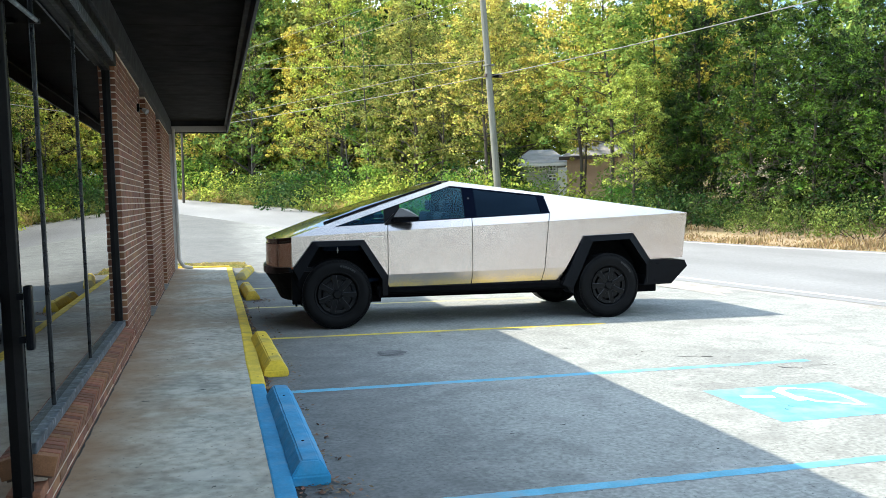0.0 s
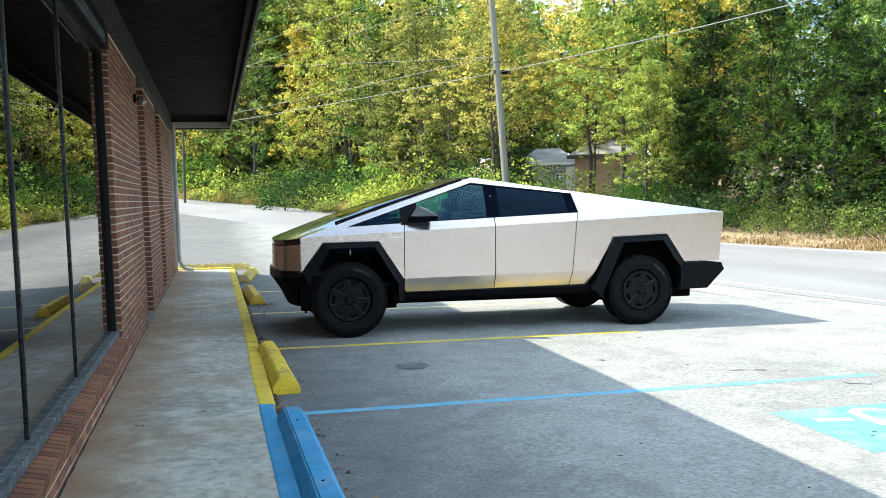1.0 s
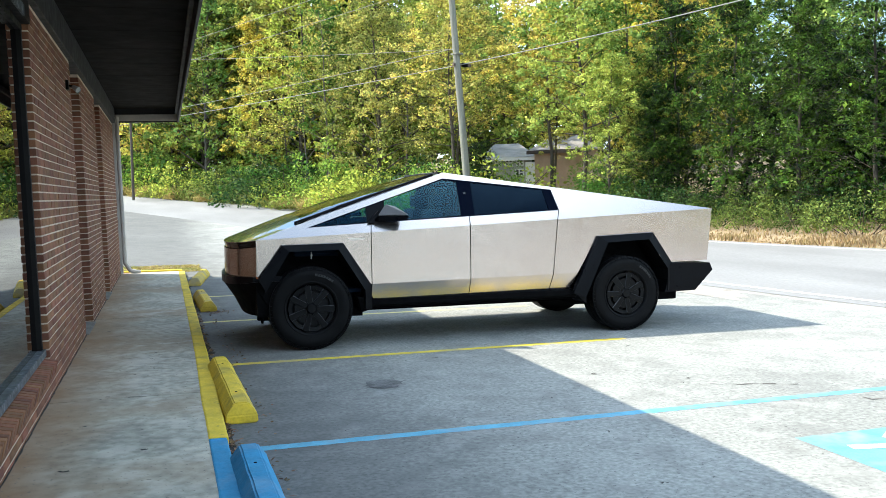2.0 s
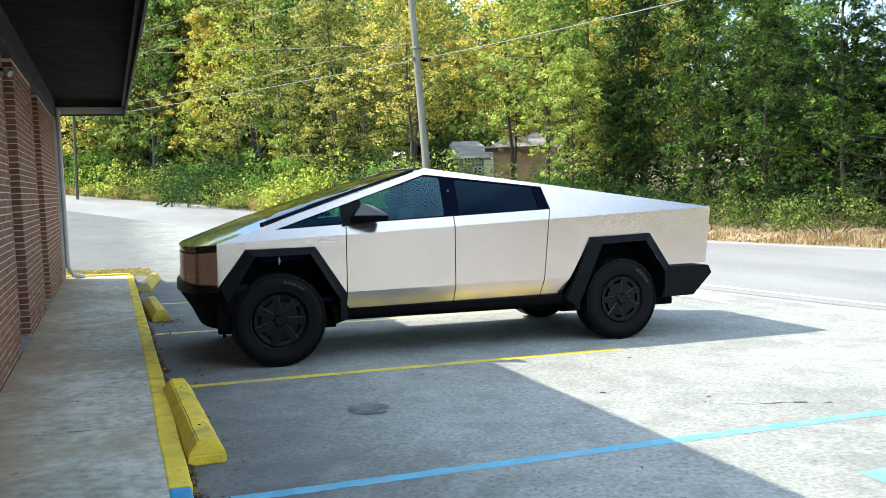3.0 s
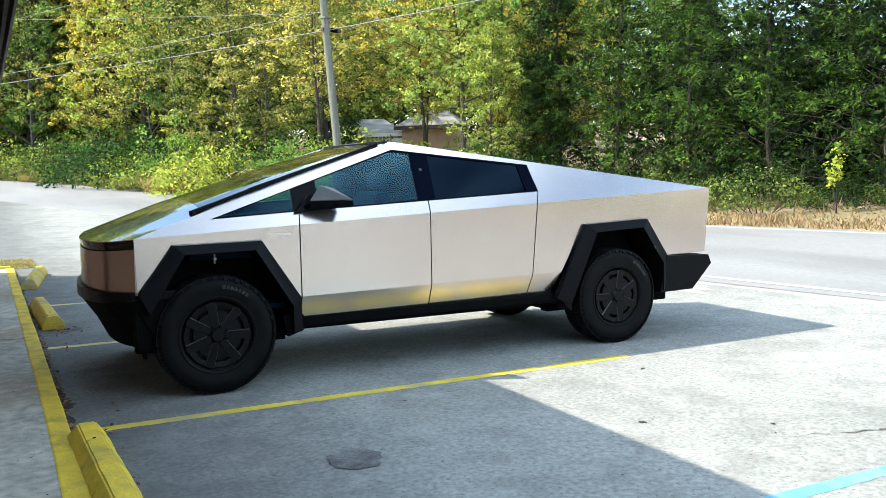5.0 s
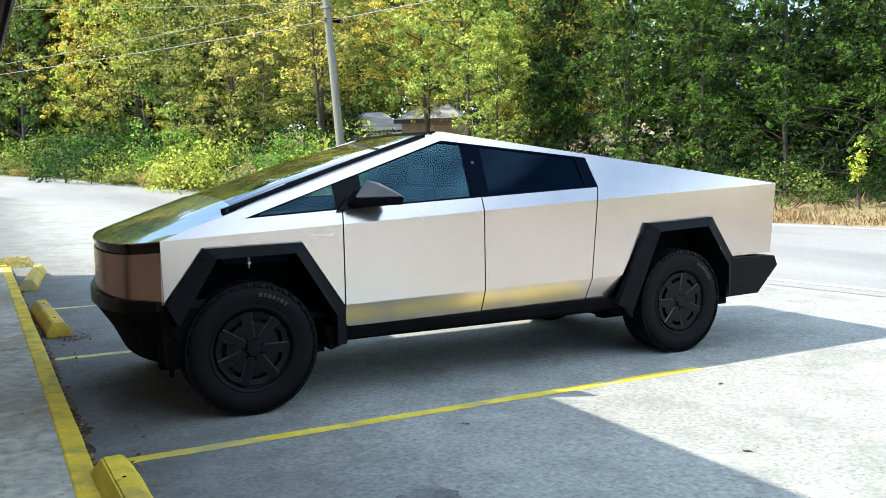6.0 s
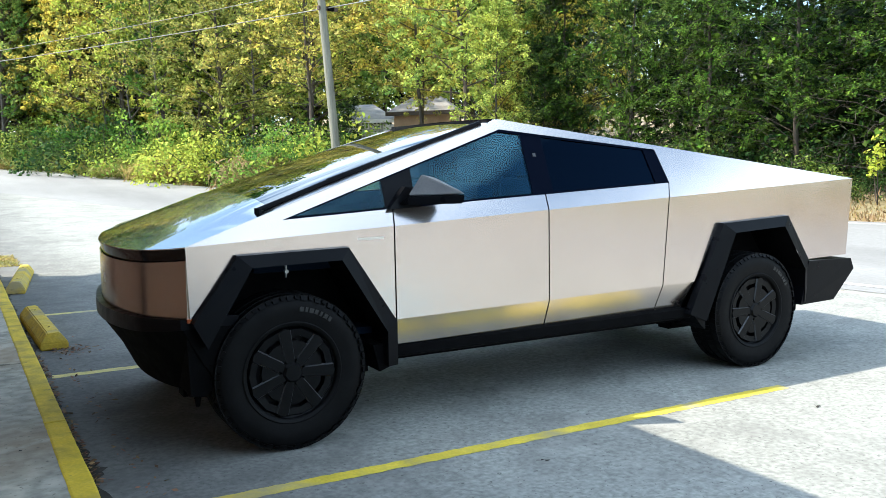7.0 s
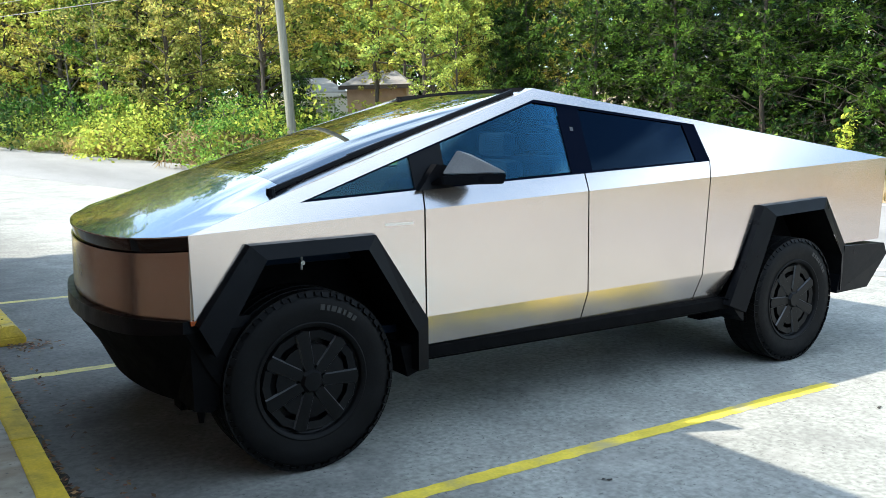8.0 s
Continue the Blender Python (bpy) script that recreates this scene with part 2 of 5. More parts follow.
YELLOW_OLD = material("old_yellow_paint", (0.62, 0.45, 0.05), 0.8, vary=0.2, scale=6, fine=60, bump=0.004, stain=(0.32, 0.28, 0.17), stain_amount=0.85, stain_scale=3.2, specks=(0.1, 0.085, 0.05), speck_amount=0.7, speck_scale=13, speck_edge=0.64)
BLUE = material("blue_paint", (0.035, 0.26, 0.47), 0.7, vary=0.14, scale=6, fine=60, bump=0.003, stain=(0.2, 0.3, 0.4), stain_amount=0.4, stain_scale=5)
BLUE_LINE = material("worn_blue_line", (0.135, 0.385, 0.52), 0.8, vary=0.16, scale=6, fine=60, bump=0.002, stain=(0.27, 0.36, 0.41), stain_amount=0.7, stain_scale=4)
YELLOW_LINE = material("worn_yellow_line", (0.68, 0.53, 0.05), 0.8, vary=0.16, scale=6, fine=60, bump=0.003, stain=(0.36, 0.32, 0.2), stain_amount=0.8, stain_scale=4)
PALE_LINE = material("faded_yellow_line", (0.70, 0.61, 0.22), 0.8, vary=0.16, scale=6, fine=60, bump=0.003, stain=(0.36, 0.33, 0.25), stain_amount=0.7, stain_scale=5)
WHITE_LINE = material("worn_white_line", (0.68, 0.68, 0.66), 0.8, vary=0.1, scale=6, fine=60, stain=(0.36, 0.35, 0.33), stain_amount=0.7, stain_scale=4)
TIMBER = material("weathered_pole", (0.19, 0.185, 0.145), 0.9, vary=0.25, scale=3, fine=25, bump=0.006, stretch=(6, 6, 0.4))
CABLE_PALE = material("bright_cable", (0.24, 0.23, 0.21), 0.6)
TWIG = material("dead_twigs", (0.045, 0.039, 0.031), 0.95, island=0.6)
BARK = material("bark", (0.075, 0.06, 0.047), 0.95, vary=0.35, scale=3, fine=20, bump=0.02, stretch=(3, 3, 0.5))
GREY_BARK = material("grey_bark", (0.12, 0.105, 0.09), 0.95, vary=0.35, scale=3, fine=20, bump=0.01, stretch=(3, 3, 0.5))
DRY_LEAF = material("fallen_leaf", (0.17, 0.095, 0.045), 0.8, island=0.7, hue=0.03)
SIDING = material("pale_siding", (0.40, 0.39, 0.37), 0.8, vary=0.1, scale=2, fine=30)
TAN_WALL = material("tan_wall", (0.42, 0.3, 0.22), 0.85, vary=0.15, scale=2, fine=30)
SHINGLE = material("grey_shingle", (0.24, 0.235, 0.23), 0.9, vary=0.2, scale=2, fine=40)
SHINGLE_DARK = material("dark_shingle", (0.22, 0.205, 0.19), 0.9, vary=0.25, scale=2, fine=40)
HOUSE_PANE = material("house_pane", (0.03, 0.035, 0.04), 0.1)
HOUSE_TRIM = material("white_house_trim", (0.75, 0.74, 0.72), 0.6)
LEAF_GOLD = leafy("leaves_gold", (0.21, 0.25, 0.052), (0.70, 0.585, 0.11), light=0.43, value=0.6)
LEAF_OLIVE = leafy("leaves_olive", (0.24, 0.265, 0.07), (0.67, 0.575, 0.135), light=0.44, hue=0.03, value=0.6)
LEAF_LIME = leafy("leaves_lime", (0.145, 0.25, 0.058), (0.53, 0.565, 0.12), light=0.43, value=0.6)
LEAF_GREEN = leafy("leaves_green", (0.085, 0.18, 0.034), (0.42, 0.47, 0.08), light=0.45, value=0.6)
# far darker than the other leaves, to paint shade into the gaps
LEAF_SHADED = leafy("shade_toned_leaves", (0.009, 0.022, 0.005), (0.045, 0.057, 0.012), light=0.22)
# wide tone patches paint lit sprays and dark gaps into the leaf colour
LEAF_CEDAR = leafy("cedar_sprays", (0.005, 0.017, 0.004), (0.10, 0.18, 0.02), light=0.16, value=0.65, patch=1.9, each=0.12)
LEAF_SHRUB = leafy("shrub_leaves", (0.085, 0.19, 0.034), (0.31, 0.43, 0.07), light=0.42, value=0.6)
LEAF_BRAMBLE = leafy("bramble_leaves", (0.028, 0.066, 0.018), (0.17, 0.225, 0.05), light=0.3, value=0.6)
LEAF_YELLOW = leafy("yellow_sapling_leaves", (0.33, 0.44, 0.06), (0.48, 0.54, 0.08), light=0.42)
GRASS_DRY = leafy("dry_grass", (0.46, 0.32, 0.175), (0.30, 0.225, 0.11), light=0.35, value=0.5)
GRASS_TALL = leafy("tall_verge_grass", (0.42, 0.33, 0.12), (0.20, 0.24, 0.06), light=0.4, value=0.4)


# ---- building helpers ----
def part(name, bm, mat, parent, label="", smooth=False):
    me = bpy.data.meshes.new(name)
    bm.to_mesh(me)
    bm.free()
    me.materials.append(mat)
    if smooth:
        me.shade_smooth()
        me.set_sharp_from_angle(angle=0.6)
    ob = new(name, me)
    if parent:
        ob.parent = parent
    if label:
        ob["label"] = label
    return ob


def thing(name, m, label, category, group="", kind=""):
    ob = new(name)
    ob.matrix_world = m
    ob.empty_display_size = 0.1
    return tagged(ob, label, category, group, kind)


def box(bm, x0, x1, y0, y1, z0, z1, bevel=0.0, m=None):
    vs = bmesh.ops.create_cube(bm, size=1)["verts"]
    for v in vs:
        v.co = Vector((x0 + (v.co.x + 0.5) * (x1 - x0), y0 + (v.co.y + 0.5) * (y1 - y0), z0 + (v.co.z + 0.5) * (z1 - z0)))
    if bevel:
        es = list({e for v in vs for e in v.link_edges})
        vs = list({v for f in bmesh.ops.bevel(bm, geom=es, offset=bevel, segments=2, affect="EDGES", profile=0.6)["faces"] for v in f.verts} | {v for v in vs if v.is_valid})
    if m is not None:
        bmesh.ops.transform(bm, matrix=m, verts=vs)
    return bm


def boxed(*a, **k):
    return box(bmesh.new(), *a, **k)


def prism(bm, pts, shift):
    """A polygon in space, extruded by a vector."""
    shift = Vector(shift)
    a = [bm.verts.new(p) for p in pts]
    b = [bm.verts.new(Vector(p) + shift) for p in pts]
    bm.faces.new(a)
    bm.faces.new(list(reversed(b)))
    for i in range(len(a)):
        j = (i + 1) % len(a)
        bm.faces.new((a[j], a[i], b[i], b[j]))
    bmesh.ops.recalc_face_normals(bm, faces=bm.faces)
    return bm


def tube(bm, a, b, r0, r1=None, n=10):
    a, b = Vector(a), Vector(b)
    r1 = r0 if r1 is None else r1
    m = Matrix.Translation((a + b) / 2) @ (b - a).to_track_quat("Z", "Y").to_matrix().to_4x4()
    bmesh.ops.create_cone(bm, cap_ends=True, segments=n, radius1=r0, radius2=r1, depth=(b - a).length, matrix=m)
    return bm


def lathe(bm, profile, n=48, axis="Y"):
    """Turn (radius, offset) pairs about the y axis."""
    rings = []
    for r, o in profile:
        rings.append([bm.verts.new((r * math.cos(2 * math.pi * i / n), o, r * math.sin(2 * math.pi * i / n))) for i in range(n)])
    for p, q in zip(rings, rings[1:]):
        for i in range(n):
            j = (i + 1) % n
            bm.faces.new((p[i], p[j], q[j], q[i]))
    bmesh.ops.recalc_face_normals(bm, faces=bm.faces)
    return bm


def mesh_object(name, verts, faces, mat, parent=None):
    me = bpy.data.meshes.new(name)
    me.from_pydata([tuple(v) for v in verts], [], faces)
    me.materials.append(mat)
    ob = new(name, me)
    if parent:
        ob.parent = parent
    return ob


# ---- ground, road, car park ----
EDGE_Y = (-80, 0, 10.8, 20.3, 26, 33, 45, 60, 80, 130)
EDGE_X = (27.5, 17.5, 16.1, 15.0, 13.2, 10.4, 5.2, -2, -13, -42)


def far_edge(y):
    """x of the road's far edge."""
    return sum(float(np.interp(y + k, EDGE_Y, EDGE_X)) for k in (-4, -2, 0, 2, 4)) / 5


def rise(y):
    a = max(0.0, y - 20.0)
    return 0.05 * a * a / (a + 6.0) if a < 120 else 0.05 * 114.3 + 0.01 * (a - 120)


def ground_z(x, y):
    z = float(np.interp(x, (-60, -4, 0, 8.6, 15.5, 24, 60, 200), (0.3, 0.1, 0.0, -0.225, -0.1, 0.5, 1.6, 4.0)))
    return z + rise(y)


def sheet(name, xs, ys, mat, lift, inside=None, label="", category=""):
    vs, fs = [], []
    for y in ys:
        for k in range(len(xs)):
            x = xs[k](y) if callable(xs[k]) else xs[k]
            vs.append((x, y, ground_z(x, y) + lift))
    w = len(xs)
    for j in range(len(ys) - 1):
        for i in range(w - 1):
            fs.append((j * w + i, j * w + i + 1, (j + 1) * w + i + 1, (j + 1) * w + i))
    return tagged(mesh_object(name, vs, fs, mat), label, category, kind="structure")


far = [-900, -500, -250, -120, -80]
ys_all = far + list(range(-60, 140, 4)) + [150, 200, 300, 500, 900]
xs_all = [-900, -400, -150, -80, -60, -40, -20, -8, -4, 0, 4, 8.6, 12, 15.5, 18, 21, 24, 30, 40, 60, 100, 200, 400, 900]
sheet("ground", xs_all, ys_all, SOIL, -0.06, label="dry brown verge soil with grass and leaf litter", category="ground")
ys_lot = [-80, -60, -40, -20, -8, 0, 4, 8, 12, 16, 20, 22, 24, 26, 28, 30, 33, 36, 40, 45, 50, 55, 60, 70, 80, 100, 130]
near_edge = lambda y: far_edge(y) - 6.9
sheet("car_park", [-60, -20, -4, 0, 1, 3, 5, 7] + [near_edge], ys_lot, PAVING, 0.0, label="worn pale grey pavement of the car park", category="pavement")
sheet("road", [near_edge] + [lambda y, k=k: far_edge(y) - 6.9 + k for k in (1.7, 3.4, 5.1)] + [far_edge], ys_lot, ROADWAY, 0.004,
      label="two-lane grey asphalt road bending past the car park", category="road")
gw = [lambda y: far_edge(y) - 7.9, lambda y: far_edge(y) - 7.5, lambda y: far_edge(y) - 7.0]
sheet("gravel_strip", gw, [-30, -10, 0, 5, 10, 15, 19], GRAVEL, 0.008, label="pale broken gravel between car park and road", category="gravel")
for nm, off, stop in (("edge_line", 6.55, 19), ("far_edge_line", 0.35, 30)):
    sheet(nm, [lambda y, o=off: far_edge(y) - o - 0.06, lambda y, o=off: far_edge(y) - o + 0.06], [y for y in ys_lot if y < stop], WHITE_LINE, 0.009,
          label="worn white painted road edge line", category="road line")


def lot(x, y, z=0.0):
    return LOT @ Vector((x, y, z))


def stripe(name, x0, x1, y0, y1, mat, label, lift=0.002):
    """Paint on the pavement with a slightly ragged outline."""
    rr = random.Random(int(y0 * 100))
    xs = np.arange(x0, x1 + 0.001, 0.04)
    vs = [lot(x, y0 + rr.uniform(-0.006, 0.006), lift) for x in xs] + [lot(x, y1 + rr.uniform(-0.006, 0.006), lift) for x in xs]
    n = len(xs)
    fs = [(i, i + 1, n + i + 1, n + i) for i in range(n - 1)]
    return tagged(mesh_object(name, vs, fs, mat), label, "parking line", kind="structure")


for y, x1, mat, word in ((4.62, 5.6, BLUE_LINE, "blue"), (7.48, 5.6, BLUE_LINE, "blue"), (10.36, 4.85, YELLOW_LINE, "yellow"),
                         (13.36, 5.0, PALE_LINE, "pale yellow"), (16.3, 5.0, PALE_LINE, "pale yellow")):
    stripe("parking_line", 0.5 if y > 10 else 0.6, x1, y - 0.05, y + 0.05, mat, "worn " + word + " painted parking bay line")
stripe("access_panel", 3.88, 5.15, 5.52, 6.56, BLUE_LINE, "faded light blue painted square on the pavement", 0.002)

# pale wheelchair sign painted in the square, half worn away
def brushed(bm, pts, w):
    """A painted stroke of even width along a bent line."""
    for (x0, y0), (x1, y1) in zip(pts, pts[1:]):
        d = Vector((y0 - y1, x1 - x0)).normalized() * w
        e = Vector((x1 - x0, y1 - y0)).normalized() * w * 0.4
        bm.faces.new([bm.verts.new(lot(x, y, 0.0045)) for x, y in ((x0 - e.x + d.x, y0 - e.y + d.y), (x0 - e.x - d.x, y0 - e.y - d.y), (x1 + e.x - d.x, y1 + e.y - d.y), (x1 + e.x + d.x, y1 + e.y + d.y))])


bm = bmesh.new()
brushed(bm, [(4.07, 6.27), (4.29, 6.22)], 0.045)
brushed(bm, [(4.44, 6.36), (4.56, 6.45), (4.66, 6.42)], 0.04)
brushed(bm, [(4.46, 6.33), (4.45, 6.18), (4.44, 6.05)], 0.045)
brushed(bm, [(4.63, 6.42), (4.74, 6.38), (4.82, 6.28), (4.85, 6.12), (4.83, 5.95), (4.78, 5.78)], 0.025)
brushed(bm, [(4.5, 6.15), (4.52, 5.99), (4.65, 5.90), (4.78, 5.78)], 0.025)
tagged(part("access_symbol", bm, WHITE_LINE, None), "faded white wheelchair symbol painted on the pavement", "road marking", kind="structure")


def blot(name, cx, cy, rx, ry, mat, label, seed):
    rnd = random.Random(seed)
    bm = bmesh.new()
    vs = []
    for i in range(28):
        a = 2 * math.pi * i / 28
        k = 1 + 0.5 * noise.noise((math.cos(a) * 1.7 + seed, math.sin(a) * 1.7, 0)) + rnd.uniform(-0.06, 0.06)
        vs.append(bm.verts.new(lot(cx + rx * k * math.cos(a), cy + ry * k * math.sin(a), 0.005)))
    bm.faces.new(vs)
    return tagged(part(name, bm, mat, None), label, "stain", kind="structure")


PATCH_PALE = material("worn_patch", (0.19, 0.187, 0.175), 0.93, vary=0.25, scale=3, fine=30, bump=0.006)
blot("oil_stain", 1.78, 9.03, 0.19, 0.17, PATCH, "dark oily stain on the pavement", 3)


def crack(pts, width, seed, mat=UNDER, z=0.0045):
    """A ragged dark crack in the pavement along a short line of points."""
    rnd = random.Random(seed)
    th = thing("pavement_crack", LOT, "dark ragged crack in the worn pavement", "crack", "pavement cracks", "structure")
    bm = bmesh.new()
    path = []
    for (x0, y0), (x1, y1) in zip(pts, pts[1:]):
        n = max(3, int(math.hypot(x1 - x0, y1 - y0) / 0.06))
        path += [(x0 + (x1 - x0) * i / n + rnd.uniform(-0.02, 0.02), y0 + (y1 - y0) * i / n + rnd.uniform(-0.025, 0.025)) for i in range(n)]
    ww = [max(0.0015, width * rnd.uniform(-0.3, 1.2)) for _ in path]
    for k in range(len(path) - 1):
        if rnd.random() < 0.18:
            continue
        (x0, y0), (x1, y1) = path[k], path[k + 1]
        d = Vector((y0 - y1, x1 - x0)).normalized()
        q = [(x0 + d.x * ww[k], y0 + d.y * ww[k]), (x0 - d.x * ww[k], y0 - d.y * ww[k]), (x1 - d.x * ww[k + 1], y1 - d.y * ww[k + 1]), (x1 + d.x * ww[k + 1], y1 + d.y * ww[k + 1])]
        bm.faces.new([bm.verts.new((x, y, z)) for x, y in q])
    part("crack", bm, mat, th)


CRACKED = material("crack_dirt", (0.11, 0.1, 0.09), 0.95, vary=0.3, scale=8, fine=60)
crack([(4.13, 8.12), (4.4, 8.07), (4.6, 7.98), (4.75, 7.95), (5.05, 7.82)], 0.012, 1, CRACKED)
crack([(5.1, 7.28), (5.26, 7.16), (5.5, 7.26), (5.8, 7.2)], 0.012, 2, CRACKED)
crack([(2.2, 22.5), (4.0, 23.5), (6.0, 23.0)], 0.05, 3, CRACKED)
crack([(-0.5, 29.0), (1.5, 30.0), (4.0, 29.5), (6.5, 30.8)], 0.06, 4, CRACKED)
for k in range(24):
    rr = random.Random(40 + k)
    cx, cy = rr.uniform(-5, 8), rr.uniform(22.5, 40)
    blot("pavement_patch", cx, cy, rr.uniform(0.3, 1.7), rr.uniform(0.08, 0.4), PATCH_PALE if k % 3 else PATCH, "worn darker patch in the pale pavement", 60 + k)


# ---- walkway and kerb ----
WALK_Z = 0.06
walkway = thing("walkway", LOT, "weathered concrete walkway in front of the shop", "walkway", kind="structure")
cuts = [-8.0, -4.1, 0.1, 4.3, 9.0, 13.7, 18.0, 20.9]
for i, (a, b) in enumerate(zip(cuts, cuts[1:])):
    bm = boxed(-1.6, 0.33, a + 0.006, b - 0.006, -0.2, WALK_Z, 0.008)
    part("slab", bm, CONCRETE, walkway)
kerb = thing("kerb", LOT, "concrete kerb painted yellow and blue along the walkway", "kerb", kind="structure")
for a, b, mat in ((-8, 2.2, BLUE), (2.2, 7.6, BLUE), (7.6, 11.9, YELLOW), (11.9, 16.3, YELLOW), (16.3, 20.9, YELLOW)):
    bm = boxed(0.298, 0.424 if mat == YELLOW else 0.414, a + 0.003, b - 0.003, -0.2, WALK_Z + 0.006, 0.014)
    # worn, wavering arris
    bmesh.ops.subdivide_edges(bm, edges=[q for q in bm.edges if q.calc_length() > 1.0], cuts=int((b - a) / 0.06), use_grid_fill=True)
    for q in bm.verts:
        if 0.0 < q.co.z:
            q.co.x += 0.02 * min(1.0, max(0.0, (q.co.y - 8.6) / 2.2))
            k = 0.005 * noise.noise((q.co.x * 3, q.co.y * 1.3, 1.0)) + 0.003 * noise.noise((q.co.x * 20, q.co.y * 11, 4.0))
            q.co += Vector((k, 0, -0.5 * abs(k)))
    part("kerb_stone", bm, mat, kerb, "yellow painted" if mat == YELLOW else "blue painted")
kerb_end = boxed(-1.5, 0.4, 20.92, 21.05, -0.15, WALK_Z + 0.03, 0.02)
tagged(part("end_kerb", kerb_end, YELLOW, None), "yellow painted kerb across the walkway's end", "kerb", kind="structure").matrix_world = LOT


DIRT = material("dark_joint_dirt", (0.03, 0.027, 0.022), 0.95, vary=0.4, scale=9, fine=60)


def dirt_strip(x, y0, y1, width, z, seed):
    """A thin ragged line of dirt in a joint along y."""
    rr = random.Random(seed)
    ys = np.arange(y0, y1, 0.05)
    vs, fs = [], []
    for k, y in enumerate(ys):
        vs += [(x, y, z), (x + width * rr.uniform(0.6, 1.0) * (0.5 + abs(noise.noise((0, y * 2.3, seed)))), y, z)]
        if k:
            fs.append((2 * k - 2, 2 * k - 1, 2 * k + 1, 2 * k))
    ob = mesh_object("dirt_line", vs, fs, DIRT)
    ob.matrix_world = LOT
    tagged(ob, "dark line of dirt gathered in a joint", "dirt", kind="structure")


dirt_strip(-0.792, 4.0, 9.28, 0.022, WALK_Z + 0.004, 1)
dirt_strip(-0.792, 9.28, 20.5, 0.02, WALK_Z + 0.004, 2)
for k, y in enumerate((13.7, 18.0)):
    crack([(-0.76, y), (-0.2, y), (0.29, y)], 0.007, 700 + k, DIRT, WALK_Z + 0.003)
crack([(-0.28, 9.02), (-0.04, 8.97)], 0.007, 710, DIRT, WALK_Z + 0.003)
dirt_strip(0.408, 1.0, 20.5, 0.13, 0.0045, 3)
for k in range(34):
    rr = random.Random(300 + k)
    cx, cy, an = rr.uniform(-0.6, 0.25), rr.uniform(4.6, 13.0), rr.uniform(-0.5, 0.5)
    if k % 2:
        cx, cy = rr.uniform(0.9, 4.6), rr.uniform(4.8, 10.2)
    ln = rr.uniform(0.02, 0.06)
    crack([(cx, cy), (cx + ln * math.cos(an), cy + ln * math.sin(an))], rr.uniform(0.006, 0.014), 400 + k, DIRT, 0.0045 if k % 2 else WALK_Z + 0.004)


def wheel_stop(m, mat, label, length=1.9):
    """A precast bar with a flat top, sloping sides and ends, and two pin holes."""
    th = thing("wheel_stop", m, label, "wheel stop", "wheel stops along the kerb")
    bm = bmesh.new()
    w, tw, h, e = 0.11, 0.05, 0.145, 0.028
    lo = [(-w, -length / 2), (w, -length / 2), (w, length / 2), (-w, length / 2)]
    hi = [(-tw, -length / 2 + e), (tw, -length / 2 + e), (tw, length / 2 - e), (-tw, length / 2 - e)]
    a = [bm.verts.new((x, y, 0.0)) for x, y in lo]
    mid = [bm.verts.new((x, y, 0.06)) for x, y in lo]
    b = [bm.verts.new((x, y, h)) for x, y in hi]
    for p, q in ((a, mid), (mid, b)):
        for i in range(4):
            bm.faces.new((p[i], p[(i + 1) % 4], q[(i + 1) % 4], q[i]))
    bm.faces.new(b)
    bm.faces.new(list(reversed(a)))
    bmesh.ops.bevel(bm, geom=list(bm.edges), offset=0.009, segments=2, affect="EDGES")
    # chipped, uneven casting
    bmesh.ops.subdivide_edges(bm, edges=[q for q in bm.edges if q.calc_length() > 0.3], cuts=24, use_grid_fill=True)
    for q in bm.verts:
        k = noise.noise(q.co * 7 + m.translation) * 0.003 + noise.noise(q.co * 31 + m.translation) * 0.0035
        q.co += Vector((k, 0.6 * k, -abs(k) if q.co.z > 0.02 else 0))
    part("bar", bm, mat, th)
    for y in (-length * 0.3, length * 0.3):
        part("pin", tube(bmesh.new(), (0, y, h - 0.02), (0, y, h + 0.002), 0.009), UNDER, th)
    return th


for x, y, mat, word, ln, turn in ((0.51, 6.1, BLUE, "blue", 2.1, 0.5), (0.53, 9.11, YELLOW, "yellow", 1.94, 1.2), (0.60, 15.25, YELLOW_OLD, "chipped yellow", 1.75, 1.5), (0.68, 19.15, YELLOW_OLD, "chipped yellow", 2.1, -7)):
    wheel_stop(LOT @ pose(x, y, 0, 0, 0, turn), mat, "worn " + word + " painted concrete wheel stop by the kerb", ln)

# ---- the shop ----
WX = -0.79   # brick face
GX = -0.87   # glass plane
ROOF_Z = 3.42
WALL_TOP = 3.12
END_Y = 20.6
BRICK_L, BRICK_H, BRICK_D, JOINT = 0.209, 0.0555, 0.096, 0.006
BED = 0.012
COURSE = BRICK_H + BED
shop_wall = thing("wall_shop", pose(0, 0, 0), "red brick shop wall with pale mortar joints", "wall", kind="structure")
PIERS = ((9.3, 12.4), (13.45, 15.9), (17.0, END_Y))
SILL_Z = 0.268
for y0, y1 in PIERS:
    part("mortar_core", boxed(-1.25, WX - 0.004, y0 + 0.006, y1 - 0.006, -0.1, WALL_TOP), MORTAR, shop_wall)
part("mortar_core", boxed(-1.05, WX - 0.004, 4.88, 9.3, -0.1, SILL_Z - 0.006), MORTAR, shop_wall)
brick_me = boxed(-BRICK_D, 0, 0, BRICK_L, 0, BRICK_H, 0.004)
brick_mesh = bpy.data.meshes.new("brick")
brick_me.to_mesh(brick_mesh)
brick_me.free()
brick_mesh.materials.append(BRICK)
